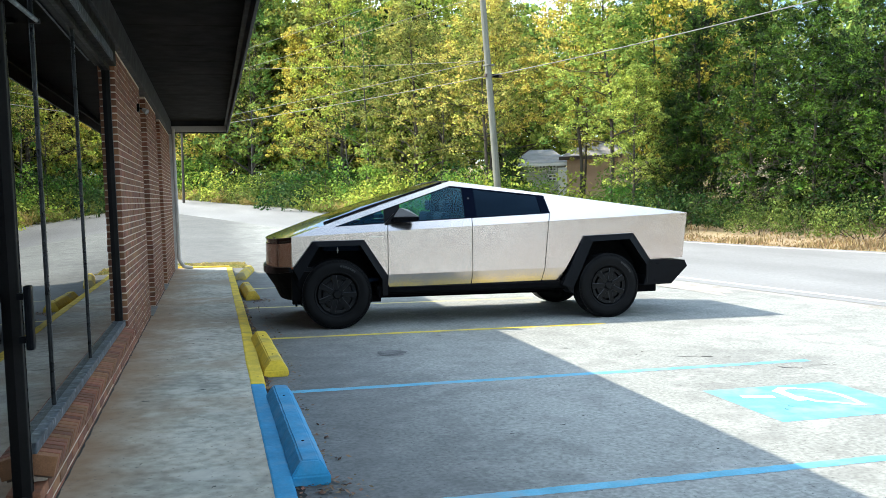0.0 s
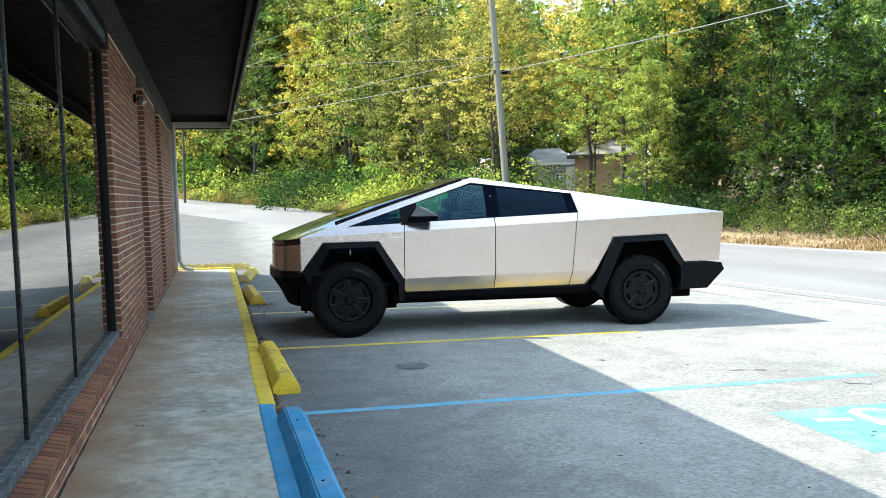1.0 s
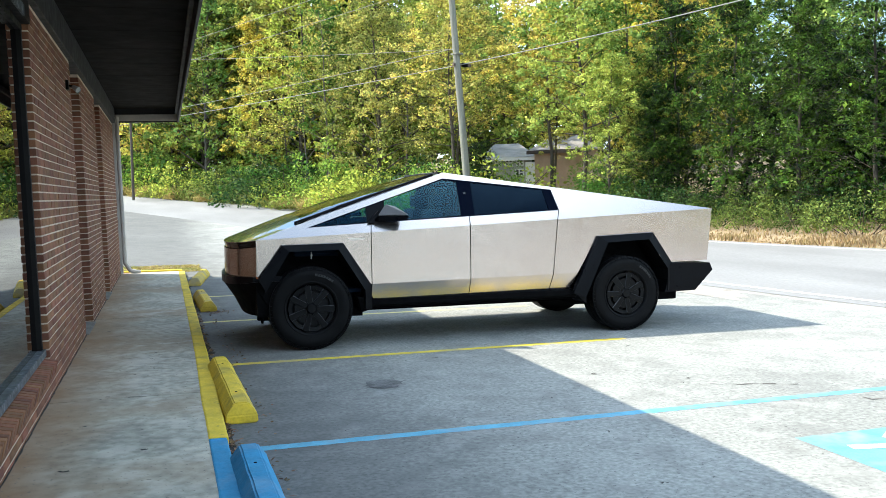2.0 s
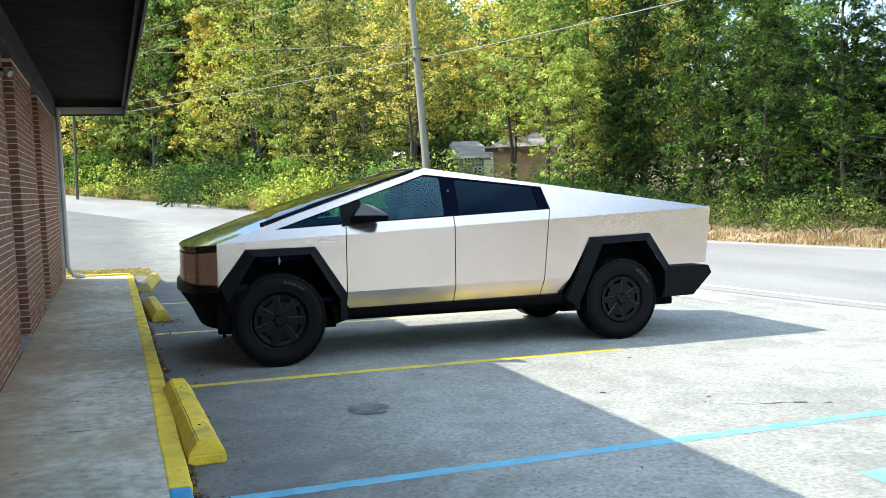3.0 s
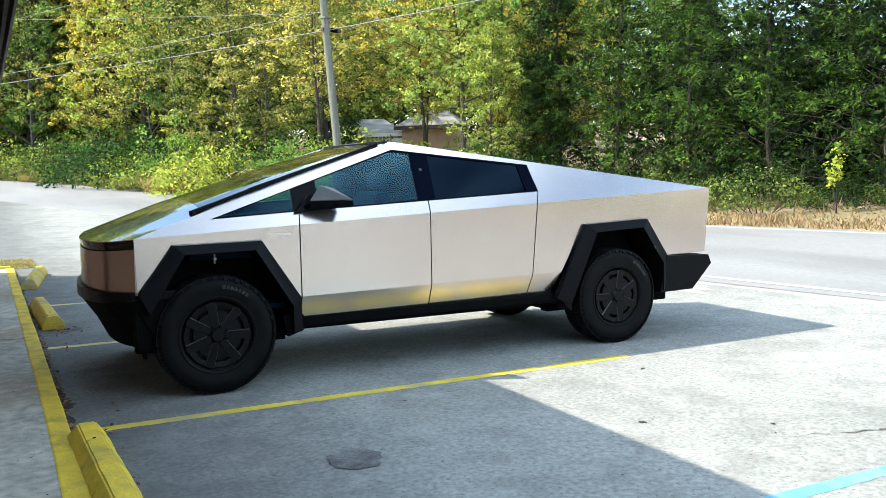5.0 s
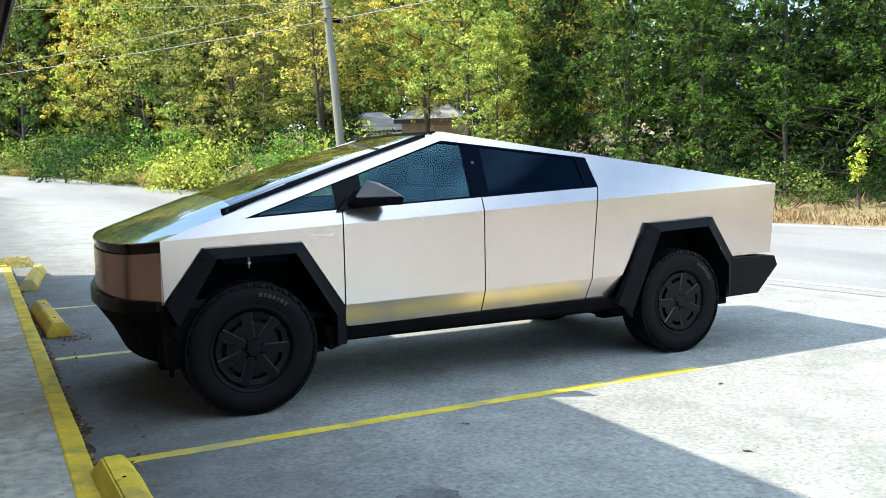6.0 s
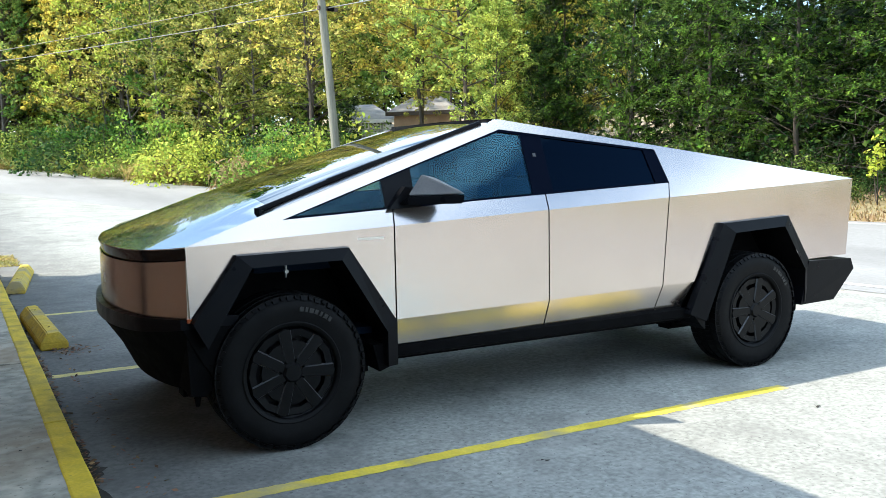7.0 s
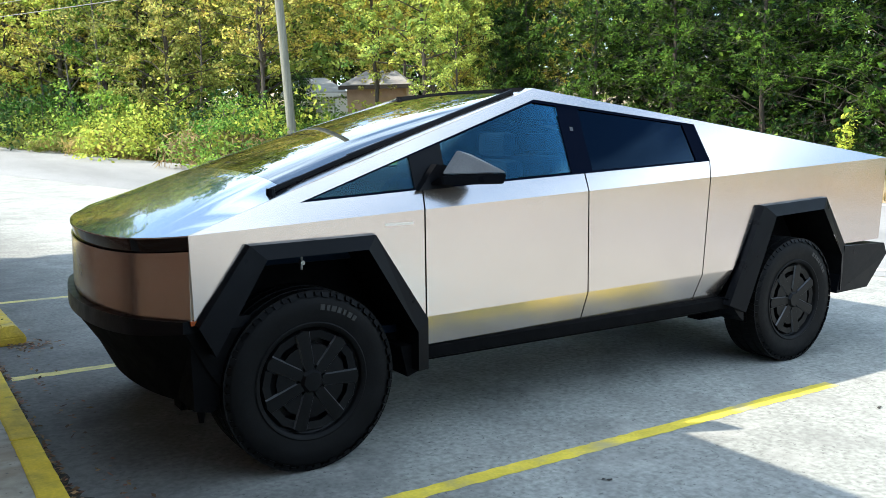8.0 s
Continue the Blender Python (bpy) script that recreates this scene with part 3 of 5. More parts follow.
half_me = boxed(-BRICK_D, 0, 0, BRICK_D, 0, BRICK_H, 0.004)
half_mesh = bpy.data.meshes.new("brick_half")
half_me.to_mesh(half_mesh)
half_me.free()
half_mesh.materials.append(BRICK)
row_me = boxed(-0.155, 0.04, 0, BRICK_H, 0, 0.1, 0.004)
row_mesh = bpy.data.meshes.new("rowlock")
row_me.to_mesh(row_mesh)
row_me.free()
row_mesh.materials.append(BRICK)
brick_rnd = random.Random(5)
plain = {}
for nm, ln in (("brick", BRICK_L), ("brick_half", BRICK_D)):
    b0 = boxed(-BRICK_D, 0, 0, ln, 0, BRICK_H)
    plain[nm] = bpy.data.meshes.new("plain_brick")
    b0.to_mesh(plain[nm])
    b0.free()
rest_v, rest_f = [], []


def set_brick(data, x, y, z, turn=0.0, single=True, tilt=0.0):
    m = pose(x + brick_rnd.uniform(-0.002, 0.003), y, z, 0, tilt, turn)
    if single:
        ob = new("brick", data)
        ob.parent = shop_wall
        ob.matrix_world = m
    else:
        k = len(rest_v)
        data = plain["brick" if data is brick_mesh else "brick_half"]
        rest_v.extend(m @ v.co for v in data.vertices)
        rest_f.extend(tuple(k + i for i in p.vertices) for p in data.polygons)


# mortar bed that shows between the sloping sill bricks
bed = boxed(-0.15, 0.03, 4.86, 9.27, -0.02, 0.088)
bmesh.ops.transform(bed, matrix=pose(WX, 0, SILL_Z, 0, 14, 0), verts=bed.verts)
part("sill_bed", bed, material("dark_sill_mortar", (0.13, 0.09, 0.065), 0.95, vary=0.3, scale=7, fine=60), shop_wall)

# sloping rowlock sill under the window and the courses below it
y = 4.82
while y < 9.26:
    set_brick(row_mesh, WX, y, SILL_Z + 0.0, tilt=14)
    y += BRICK_H + 0.014
z, odd = -0.03, 0
while z < SILL_Z - COURSE * 0.9:
    y = 4.80 - (BRICK_L / 2 if odd else 0)
    while y < 9.28:
        set_brick(brick_mesh, WX, y, z, single=True)
        y += BRICK_L + JOINT
    z, odd = z + COURSE, 1 - odd
# the piers, with their returns
for k, (y0, y1) in enumerate(PIERS):
    z, odd = -0.03, 0
    while z < WALL_TOP - COURSE:
        y = y0
        first = True
        while y < y1 - 0.05:
            data = half_mesh if (first and odd) or y1 - y < BRICK_L else brick_mesh
            set_brick(data, WX, y, z, single=(k == 0 and 0.45 < z < 1.45 and y < 10.8))
            y += (BRICK_D if data is half_mesh else BRICK_L) + JOINT
            first = False
        # return face towards the walk's near end
        x = WX - BRICK_D - JOINT
        while x > -1.25:
            set_brick(half_mesh, x, y0, z, single=False)
            x -= BRICK_D + JOINT
        z, odd = z + COURSE, 1 - odd
tagged(mesh_object("bricks", rest_v, rest_f, BRICK_MASS, shop_wall), kind="stuff")

THRESHOLD = material("grey_threshold", (0.17, 0.16, 0.14), 0.92, vary=0.3, scale=5, fine=40, bump=0.004)
# recessed brown doors between the piers
for k, (y0, y1) in enumerate(((12.4, 13.45), (15.9, 17.0))):
    d = thing(f"door_{k + 1}", pose(-1.2, y0, 0), "dark brown recessed door between the brick piers", "door", kind="structure")
    part("door_leaf", boxed(-0.06, 0, 0.07, y1 - y0 - 0.07, 0.06, 2.4, 0.006), material("door_brown", (0.09, 0.05, 0.035), 0.6, vary=0.2, scale=2, fine=40), d)
    for a, b, c, e in ((0, 0.07, 0.0, 2.5), (y1 - y0 - 0.07, y1 - y0, 0, 2.5), (0.07, y1 - y0 - 0.07, 2.4, 2.5)):
        part("door_frame", boxed(-0.1, 0.02, a, b, c, e, 0.004), FRAME, d)
    part("transom_wall", boxed(-0.12, 0.0, 0, y1 - y0, 2.5, WALL_TOP), BRICK_MASS, d)
    part("threshold", boxed(-0.1, 0.44, 0.02, y1 - y0 - 0.02, -0.05, 0.095, 0.008), THRESHOLD, d, "grey worn concrete threshold")

# glazed shopfront
front = thing("window_1", pose(0, 0, 0), "tall dark shopfront glazing in grey metal frames", "window", kind="structure")
part("bottom_rail", boxed(GX - 0.03, GX + 0.06, 4.78, 9.28, 0.39, 0.445, 0.006), SILL, front, "scratched pale metal rail")
part("top_rail", boxed(GX - 0.03, GX + 0.04, 2.0, 9.28, 2.86, 2.91, 0.005), FRAME, front)
part("head_panel", boxed(GX - 0.03, GX + 0.10, -8, 9.28, 2.91, WALL_TOP, 0.004), FRAME, front, "grey metal head panel")
part("head_strip", boxed(GX + 0.10, GX + 0.115, 5.2, 8.9, 2.90, 2.98), SILL, front, "pale peeling strip")
mull = [4.747, 5.62, 7.17, 9.25]
for y in mull:
    wide = 0.05 if y > 9 else 0.014
    part("mullion", boxed(GX - 0.02, GX + (0.04 if y > 9 else 0.016), y - wide + (0.014 if y > 9 else 0), y + 0.014, 0.445, 2.86, 0.003), FRAME if y > 9 else MULLION, front)
for a, b in zip(mull, mull[1:]):
    pane = part("pane", boxed(GX - 0.004, GX + 0.004, a + 0.018, b - 0.018, 0.445, 2.86), SHOP_GLASS, front)
    pane.visible_shadow = False
gd = thing("door_3", pose(0, 0, 0), "glazed shop door in a dark metal frame with a black pull", "door", kind="structure")
for a, b, c, e in ((3.84, 3.9, 0.07, 2.86), (4.68, 4.724, 0.07, 2.86), (3.9, 4.68, 0.07, 0.22), (3.9, 4.68, 2.76, 2.86)):
    part("stile", boxed(GX - 0.03, GX + 0.045, a, b, c, e, 0.005), FRAME, gd)
part("stile_edge", boxed(GX + 0.02, GX + 0.048, 4.7245, 4.7305, 0.07, 2.86), MULLION, gd, "thin bright alloy edge")
part("pane", boxed(GX - 0.004, GX + 0.004, 3.9, 4.68, 0.22, 2.76), SHOP_GLASS, gd).visible_shadow = False
part("door_handle", boxed(GX + 0.075, GX + 0.11, 4.60, 4.66, 0.92, 1.22, 0.012), TRIM, gd, "black pull handle")
for zz in (0.97, 1.17):
    part("handle_post", boxed(GX + 0.045, GX + 0.08, 4.615, 4.645, zz - 0.015, zz + 0.015), TRIM, gd)
closer = tube(bmesh.new(), (GX + 0.08, 4.2, 2.51), (GX + 0.08, 5.35, 2.56), 0.012)
part("closer_arm", closer, SILL, gd, "thin metal door closer arm")
part("closer_pivot", boxed(GX + 0.04, GX + 0.095, 5.32, 5.36, 2.545, 2.575, 0.006), FRAME, gd)
side = thing("window_2", pose(0, 0, 0), "shopfront glazing beside the door", "window", kind="structure")
for a, b in ((-7.9, -5), (-5, -2), (-2, 1), (1, 3.8)):
    part("pane", boxed(GX - 0.004, GX + 0.004, a + 0.03, b - 0.03, 0.1, 2.84), SHOP_GLASS, side).visible_shadow = False
    part("mullion", boxed(GX - 0.03, GX + 0.035, b - 0.03, b + 0.02, 0.07, 2.84, 0.004), FRAME, side)

# shell of the building, dim inside
for nm, b3 in (("wall_back", (-9.2, -9.0, -8, END_Y, -0.1, ROOF_Z)), ("wall_near", (-9.0, GX - 0.03, -8.2, -8.0, -0.1, ROOF_Z)),
               ("wall_far", (-9.0, -1.26, END_Y - 0.2, END_Y, -0.1, ROOF_Z)), ("floor", (-9.0, -1.06, -8, END_Y - 0.2, -0.1, 0.05)),
               ("wall_inside", (-9.0, -1.26, 10.5, 10.6, 0.05, ROOF_Z))):
    tagged(part(nm, boxed(*b3), INDOOR, None), "dim painted shop interior surface", "floor" if nm == "floor" else "wall", kind="structure")
ROOF_X = 0.50
roof = thing("roof", pose(0, 0, 0), "flat shop roof with a deep dark overhanging soffit", "roof", kind="structure")
part("deck", boxed(-9.3, ROOF_X - 0.04, -8.3, END_Y + 0.4, ROOF_Z + 0.021, ROOF_Z + 0.04), ROOFING, roof)
tagged(part("ceiling", boxed(-9.0, -1.0, -8, END_Y, ROOF_Z - 0.36, ROOF_Z - 0.33), INDOOR, None), "dim shop ceiling", "ceiling", kind="structure")
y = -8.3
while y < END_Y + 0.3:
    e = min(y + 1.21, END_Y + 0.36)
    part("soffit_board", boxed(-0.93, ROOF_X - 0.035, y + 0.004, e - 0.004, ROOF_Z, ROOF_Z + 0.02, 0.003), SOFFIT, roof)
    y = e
part("fascia", boxed(ROOF_X - 0.03, ROOF_X, -8.3, END_Y + 0.42, ROOF_Z - 0.28, ROOF_Z + 0.045, 0.006), FASCIA, roof)
part("fascia_lip", boxed(ROOF_X - 0.075, ROOF_X - 0.032, -8.3, END_Y + 0.34, ROOF_Z - 0.12, ROOF_Z - 0.08, 0.004), FASCIA, roof)
part("end_fascia", boxed(-1.0, ROOF_X - 0.03, END_Y + 0.38, END_Y + 0.42, ROOF_Z - 0.28, ROOF_Z + 0.045, 0.006), FASCIA, roof)
part("end_board", boxed(-0.9, ROOF_X - 0.04, END_Y + 0.34, END_Y + 0.376, ROOF_Z - 0.25, ROOF_Z - 0.12, 0.004), PALE_TRIM, roof, "pale end board")
beam = boxed(GX - 0.05, WX + 0.05, -8, END_Y + 0.3, WALL_TOP - 0.02, ROOF_Z - 0.004, 0.006)
tagged(part("trim_beam", beam, FASCIA, None), "grey metal-clad beam under the soffit", "trim", kind="structure")
tagged(part("trim_corner", boxed(WX - 0.06, WX + 0.05, END_Y + 0.004, END_Y + 0.09, 0.02, ROOF_Z - 0.25, 0.01), PALE_TRIM, None), "pale corner board at the building's end", "trim", kind="structure")

# pale downpipe at the far corner with a kicked-out shoe
dp = bmesh.new()
tube(dp, (-0.70, END_Y + 0.05, 3.22), (-0.70, END_Y + 0.05, 0.28), 0.04, n=12)
tube(dp, (-0.70, END_Y + 0.05, 0.30), (-0.60, END_Y + 0.08, 0.12), 0.04, n=12)
tube(dp, (-0.60, END_Y + 0.08, 0.13), (-0.42, END_Y + 0.12, 0.09), 0.04, n=12)
tagged(part("downpipe", dp, PALE_TRIM, None, smooth=False), "pale metal downpipe at the brick corner", "downpipe")

# twin flood lamp on the pier
LAMP_GREY = material("lamp_white", (0.27, 0.27, 0.265), 0.4)
lamp = thing("flood_lamp", pose(WX, 11.9, 2.78), "small twin-headed security lamp on the brick pier", "lamp")
part("backplate", boxed(0, 0.03, -0.05, 0.05, -0.05, 0.05, 0.006), TRIM, lamp)
for s in (-1, 1):
    part("arm", tube(bmesh.new(), (0.02, 0, 0), (0.08, s * 0.05, -0.02), 0.010), TRIM, lamp)
    head = tube(bmesh.new(), (0.07, s * 0.045, -0.02), (0.12, s * 0.07, -0.055), 0.02, 0.032, 14)
    part("head", head, LAMP_GREY, lamp, smooth=False)


# ---- the angular steel pickup ----
MIRROR_GREY = material("mirror_grey", (0.12, 0.125, 0.135), 0.35, vary=0.15, scale=6, fine=120)
TRUCK_Y = 11.9
truck = thing("pickup_truck", LOT @ pose(0, TRUCK_Y, 0), "angular bare stainless steel pickup truck with black trim, parked", "pickup truck")
F3, T3, A3 = Vector((0.94, 1.01, 1.143)), Vector((6.32, 0.945, 1.39)), Vector((3.0, 0.765, 1.826))
_n = (T3 - F3).cross(A3 - F3)


def up_d(x, z):
    """Half width on the leaning upper side plane."""
    return F3.y - (_n.x * (x - F3.x) + _n.z * (z - F3.z)) / _n.y


def crease(x):
    return F3.z + (T3.z - F3.z) * (x - F3.x) / (T3.x - F3.x)


def low_d(x, z):
    """Half width on the lower side: nearly upright, tucked in under the lower break."""
    top = F3.y + (T3.y - F3.y) * (x - F3.x) / (T3.x - F3.x)
    brk = 0.655 + 0.012 * (x - 2.1)
    if z >= brk:
        return top + 0.012 * (crease(x) - z) / 0.6
    return top + 0.012 - (brk - z) * 0.32


def side_panel(name, polys, s, mat, parent=truck, label="", upper=(), thick=0.02, shift=0.0, bevel=True):
    """A panel of the flank, s = -1 for the driver's side. polys lie on the lower side, upper ones on the leaning plane."""
    bm = bmesh.new()
    for pts, fn in [(p, low_d) for p in polys] + [(p, up_d) for p in upper]:
        co = [(x, s * (fn(x, z) + shift), z) for x, z in pts]
        prism(bm, co, (0, -s * thick, 0))
    bmesh.ops.remove_doubles(bm, verts=bm.verts, dist=0.0004)
    bmesh.ops.recalc_face_normals(bm, faces=bm.faces)
    return part(name, bm, mat, parent, label)


def brk_z(x):
    return 0.655 + 0.012 * (x - 2.1)


G = 0.0045
FLARE_F = [(0.95, 0.76), (1.19, 1.092), (1.828, 1.10), (2.118, 0.66), (2.118, 0.40)]
FLARE_R = [(4.45, 0.46), (4.775, 1.10), (5.49, 1.128), (5.75, 0.755), (5.75, 0.44)]
SILL_F, SILL_M, SILL_R, TIP = (2.14, 1.294), (3.237, 1.346), (4.315, 1.397), (1.47, 1.258)
W_APEX, W_RT = (2.985, 1.762), (4.255, 1.630)
for s in (-1, 1):
    fender = side_panel("fender", [[(0.94, crease(0.94)), (0.95, 0.77), (1.19, 1.08), (1.82, 1.09), (2.112, 0.66), (2.13 - G, brk_z(2.13)), (2.13 - G, crease(2.13))]], s, STEEL,
                        upper=[[(0.94, crease(0.94)), (2.13 - G, crease(2.13)), (SILL_F[0] - G, SILL_F[1]), TIP]])
    door = side_panel("front_door", [[(2.13 + G, crease(2.13)), (2.13 + G, brk_z(2.13)), (3.235 - G, brk_z(3.235)), (3.238 - G, crease(3.238))],
                                     [(2.13 + G, brk_z(2.13)), (2.13 + G, 0.50), (3.228 - G, 0.493), (3.235 - G, brk_z(3.235))]], s, STEEL,
                      upper=[[(2.13 + G, crease(2.13)), (3.238 - G, crease(3.238)), (SILL_M[0] - G, SILL_M[1]), (SILL_F[0] + G, SILL_F[1])]])
    rear = side_panel("rear_door", [[(3.238 + G, crease(3.238)), (3.235 + G, brk_z(3.235)), (4.225 - G, brk_z(4.225)), (4.285 - G, crease(4.285))],
                                    [(3.235 + G, brk_z(3.235)), (3.228 + G, 0.493), (4.195 - G, 0.50), (4.225 - G, brk_z(4.225))]], s, STEEL,
                      upper=[[(3.238 + G, crease(3.238)), (4.285 - G, crease(4.285)), (SILL_R[0] - G, SILL_R[1]), (SILL_M[0] + G, SILL_M[1])]])
    side_panel("rear_quarter", [[(4.285 + G, crease(4.285)), (4.225 + G, brk_z(4.225)), (4.53, brk_z(4.53)), (4.775, 1.09), (5.49, 1.118), (5.75, 0.765), (6.25, 0.775), (6.32, 1.39)],
                                [(4.225 + G, brk_z(4.225)), (4.195 + G, 0.50), (4.45, 0.497), (4.53, brk_z(4.53))]], s, STEEL,
               upper=[[(4.285 + G, crease(4.285)), (6.32, 1.39), (3.0, 1.826), W_APEX, W_RT, (SILL_R[0] + G, SILL_R[1])]])
    side_panel("front_pillar", [], s, STEEL, upper=[[(0.94, crease(0.94)), TIP, W_APEX, (3.0, 1.826)]])
    # dark shut lines behind the panel gaps
    for lo, hi in (([(2.11, crease(2.11)), (2.11, 0.5), (2.15, 0.5), (2.15, crease(2.15))], [(2.11, crease(2.11)), (2.16, crease(2.16)), (2.17, 1.295), (2.12, 1.295)]),
                   ([(3.21, crease(3.21)), (3.21, 0.5), (3.26, 0.5), (3.26, crease(3.26))], [(3.21, crease(3.21)), (3.26, crease(3.26)), (3.26, 1.346), (3.21, 1.346)]),
                   ([(4.25, crease(4.25)), (4.16, 0.5), (4.24, 0.5), (4.32, crease(4.32))], [(4.25, crease(4.25)), (4.32, crease(4.32)), (4.34, 1.395), (4.28, 1.395)])):
        side_panel("shut_line", [lo], s, UNDER, shift=-0.016, thick=0.01, upper=[hi])
    # glass and its black surround
    side_panel("quarter_glass", [], s, CAR_GLASS, upper=[[(1.53, 1.272), (2.10, 1.304), (2.10, 1.455)]], shift=-0.012, thick=0.005).visible_shadow = False
    side_panel("window_divider", [], s, TRIM, upper=[[(2.10, 1.296), (2.30, 1.306), (2.30, 1.53), (2.10, 1.464)]], shift=-0.008, thick=0.03)
    side_panel("door_glass", [], s, CAR_GLASS, upper=[[(2.30, 1.314), (3.15, 1.355), (3.14, 1.736), (2.975, 1.749), (2.30, 1.52)]], shift=-0.012, thick=0.005).visible_shadow = False
    side_panel("middle_pillar", [], s, PILLAR, upper=[[(3.15, 1.345), (3.31, 1.352), (3.30, 1.722), (3.14, 1.738)]], shift=-0.008, thick=0.03)
    side_panel("rear_glass", [], s, REAR_GLASS, upper=[[(3.31, 1.360), (4.20, 1.402), (4.15, 1.632), (3.30, 1.716)]], shift=-0.012, thick=0.005).visible_shadow = False
    for pts in ([TIP, W_APEX, (2.975, 1.747), (1.53, 1.272)], [W_APEX, W_RT, (4.24, 1.618), (2.975, 1.747)], [W_RT, SILL_R, (4.20, 1.395), (4.15, 1.628)],
                [TIP, (1.53, 1.272), (4.20, 1.402), SILL_R]):
        side_panel("window_trim", [], s, PILLAR, upper=[pts], shift=-0.004, thick=0.02)

    # wheel arch flares: a chamfer from the body out to a lip, then the well behind it
    for nm, ring, inn in (("front_flare", FLARE_F, [(1.02, 0.62), (1.265, 1.022), (1.772, 1.03), (2.045, 0.60), (2.045, 0.40)]),
                          ("rear_flare", FLARE_R, [(4.60, 0.40), (4.885, 1.022), (5.42, 1.045), (5.672, 0.70), (5.672, 0.44)])):
        bm = bmesh.new()
        outer = [bm.verts.new((x, s * (low_d(x, max(z, 0.66)) - 0.006), z)) for x, z in ring]
        edge = [bm.verts.new((x * 0.93 + u * 0.07, s * (low_d(x, max(z, 0.66)) + 0.045), z * 0.93 + w * 0.07)) for (x, z), (u, w) in zip(ring, inn)]
        lip = [bm.verts.new((x, s * (low_d(x, 0.7) + 0.062), z)) for x, z in inn]
        back = [bm.verts.new((x, s * 0.62, z)) for x, z in inn]
        for p, q in ((outer, edge), (edge, lip)):
            for i in range(len(p) - 1):
                bm.faces.new((p[i], p[i + 1], q[i + 1], q[i]))
        bmesh.ops.delete(bm, geom=back, context="VERTS")
        bmesh.ops.recalc_face_normals(bm, faces=bm.faces)
        part(nm, bm, TRIM, truck, "black plastic wheel arch flare")
        bm = bmesh.new()
        rim = [bm.verts.new((x, s * (low_d(x, 0.7) + 0.060), z)) for x, z in inn]
        deep = [bm.verts.new((x, s * 0.62, z)) for x, z in inn]
        for i in range(len(rim) - 1):
            bm.faces.new((rim[i], rim[i + 1], deep[i + 1], deep[i]))
        part("arch_liner", bm, UNDER, truck, "dull black wheel arch liner")
    for x0, x1, zt in ((0.98, 2.1, 1.06), (4.6, 5.72, 1.08)):
        part("wheel_well", boxed(x0, x1, min(s * 0.55, s * 0.66), max(s * 0.55, s * 0.66), 0.28, zt), UNDER, truck)
    # sill below the doors
    bm = bmesh.new()
    pts = [(0.93, 0.50), (0.965, 0.488), (0.965, 0.43), (0.84, 0.39), (0.70, 0.385), (0.70, 0.50)]
    prism(bm, [(2.02, s * d, z) for d, z in pts], (2.60, 0, 0))
    part("rocker_panel", bm, UNDER, truck, "black plastic sill panel")
    bm = prism(bmesh.new(), [(4.46, s * 1.0, 0.5), (4.62, s * 1.0, 0.5), (4.63, s * 1.0, 0.33), (4.58, s * 1.0, 0.37)], (0, -s * 0.3, 0))
    part("mud_flap", bm, TRIM, truck)
    bm = prism(bmesh.new(), [(1.98, s * 1.0, 0.52), (2.14, s * 1.0, 0.52), (2.14, s * 1.0, 0.40), (2.02, s * 1.0, 0.36)], (0, -s * 0.3, 0))
    part("mud_flap", bm, UNDER, truck)

# hood, windscreen and roof: one rising slope to a straight ridge, then one falling slope
def nose(w):
    a = abs(w)
    x = 0.70 + 0.095 * (a / 0.72) ** 2.0 if a < 0.72 else 0.795 + 0.145 * (a - 0.72) / 0.28
    return Vector((x, w * 1.0, 1.10 + 0.043 * a ** 3))


def front_slope(t, w):
    a = nose(w)
    b = Vector((3.0, w * 0.765, 1.826 + 0.015 * (1 - w * w)))
    p = a.lerp(b, t)
    p.z += 0.20 * t * (1 - t) * (1 - abs(w) ** 3) + 0.02 * t * (1 - t)
    return p


def back_slope(t, w):
    p = Vector((3.0, w * 0.765, 1.826 + 0.015 * (1 - w * w))).lerp(Vector((6.32, w * 0.945, 1.39)), t)
    return p


def slope_panel(name, fn, t0, t1, w0, w1, mat, label="", nt=10, nw=24, drop=0.0, thick=0.012):
    bm = bmesh.new()
    grid = []
    for i in range(nt + 1):
        row = []
        for j in range(nw + 1):
            w = w0 + (w1 - w0) * j / nw
            a, b = (t(w) if callable(t) else t for t in (t0, t1))
            row.append(bm.verts.new(fn(a + (b - a) * i / nt, w) + Vector((0, 0, -drop))))
        grid.append(row)
    for i in range(nt):
        for j in range(nw):
            bm.faces.new((grid[i][j], grid[i + 1][j], grid[i + 1][j + 1], grid[i][j + 1]))
    bmesh.ops.recalc_face_normals(bm, faces=bm.faces)
    if sum(f.normal.z for f in bm.faces) < 0:
        bmesh.ops.reverse_faces(bm, faces=bm.faces)
    r = bmesh.ops.extrude_face_region(bm, geom=list(bm.faces))
    bmesh.ops.translate(bm, vec=(0, 0, -thick), verts=[v for v in r["geom"] if isinstance(v, bmesh.types.BMVert)])
    bmesh.ops.recalc_face_normals(bm, faces=bm.faces)
    return part(name, bm, mat, truck, label, smooth=True)


T_COWL = lambda w: (1.435 - nose(w).x) / (3.0 - nose(w).x)
T_GLASS = lambda w: T_COWL(w) + 0.004
hood = slope_panel("hood", front_slope, 0.0, T_COWL, -1, 1, HOOD, "smooth steel hood")
screen = slope_panel("windscreen", front_slope, T_GLASS, 0.985, -0.9, 0.9, SCREEN_GLASS, "large raked windscreen", drop=0.006)
screen.visible_shadow = False
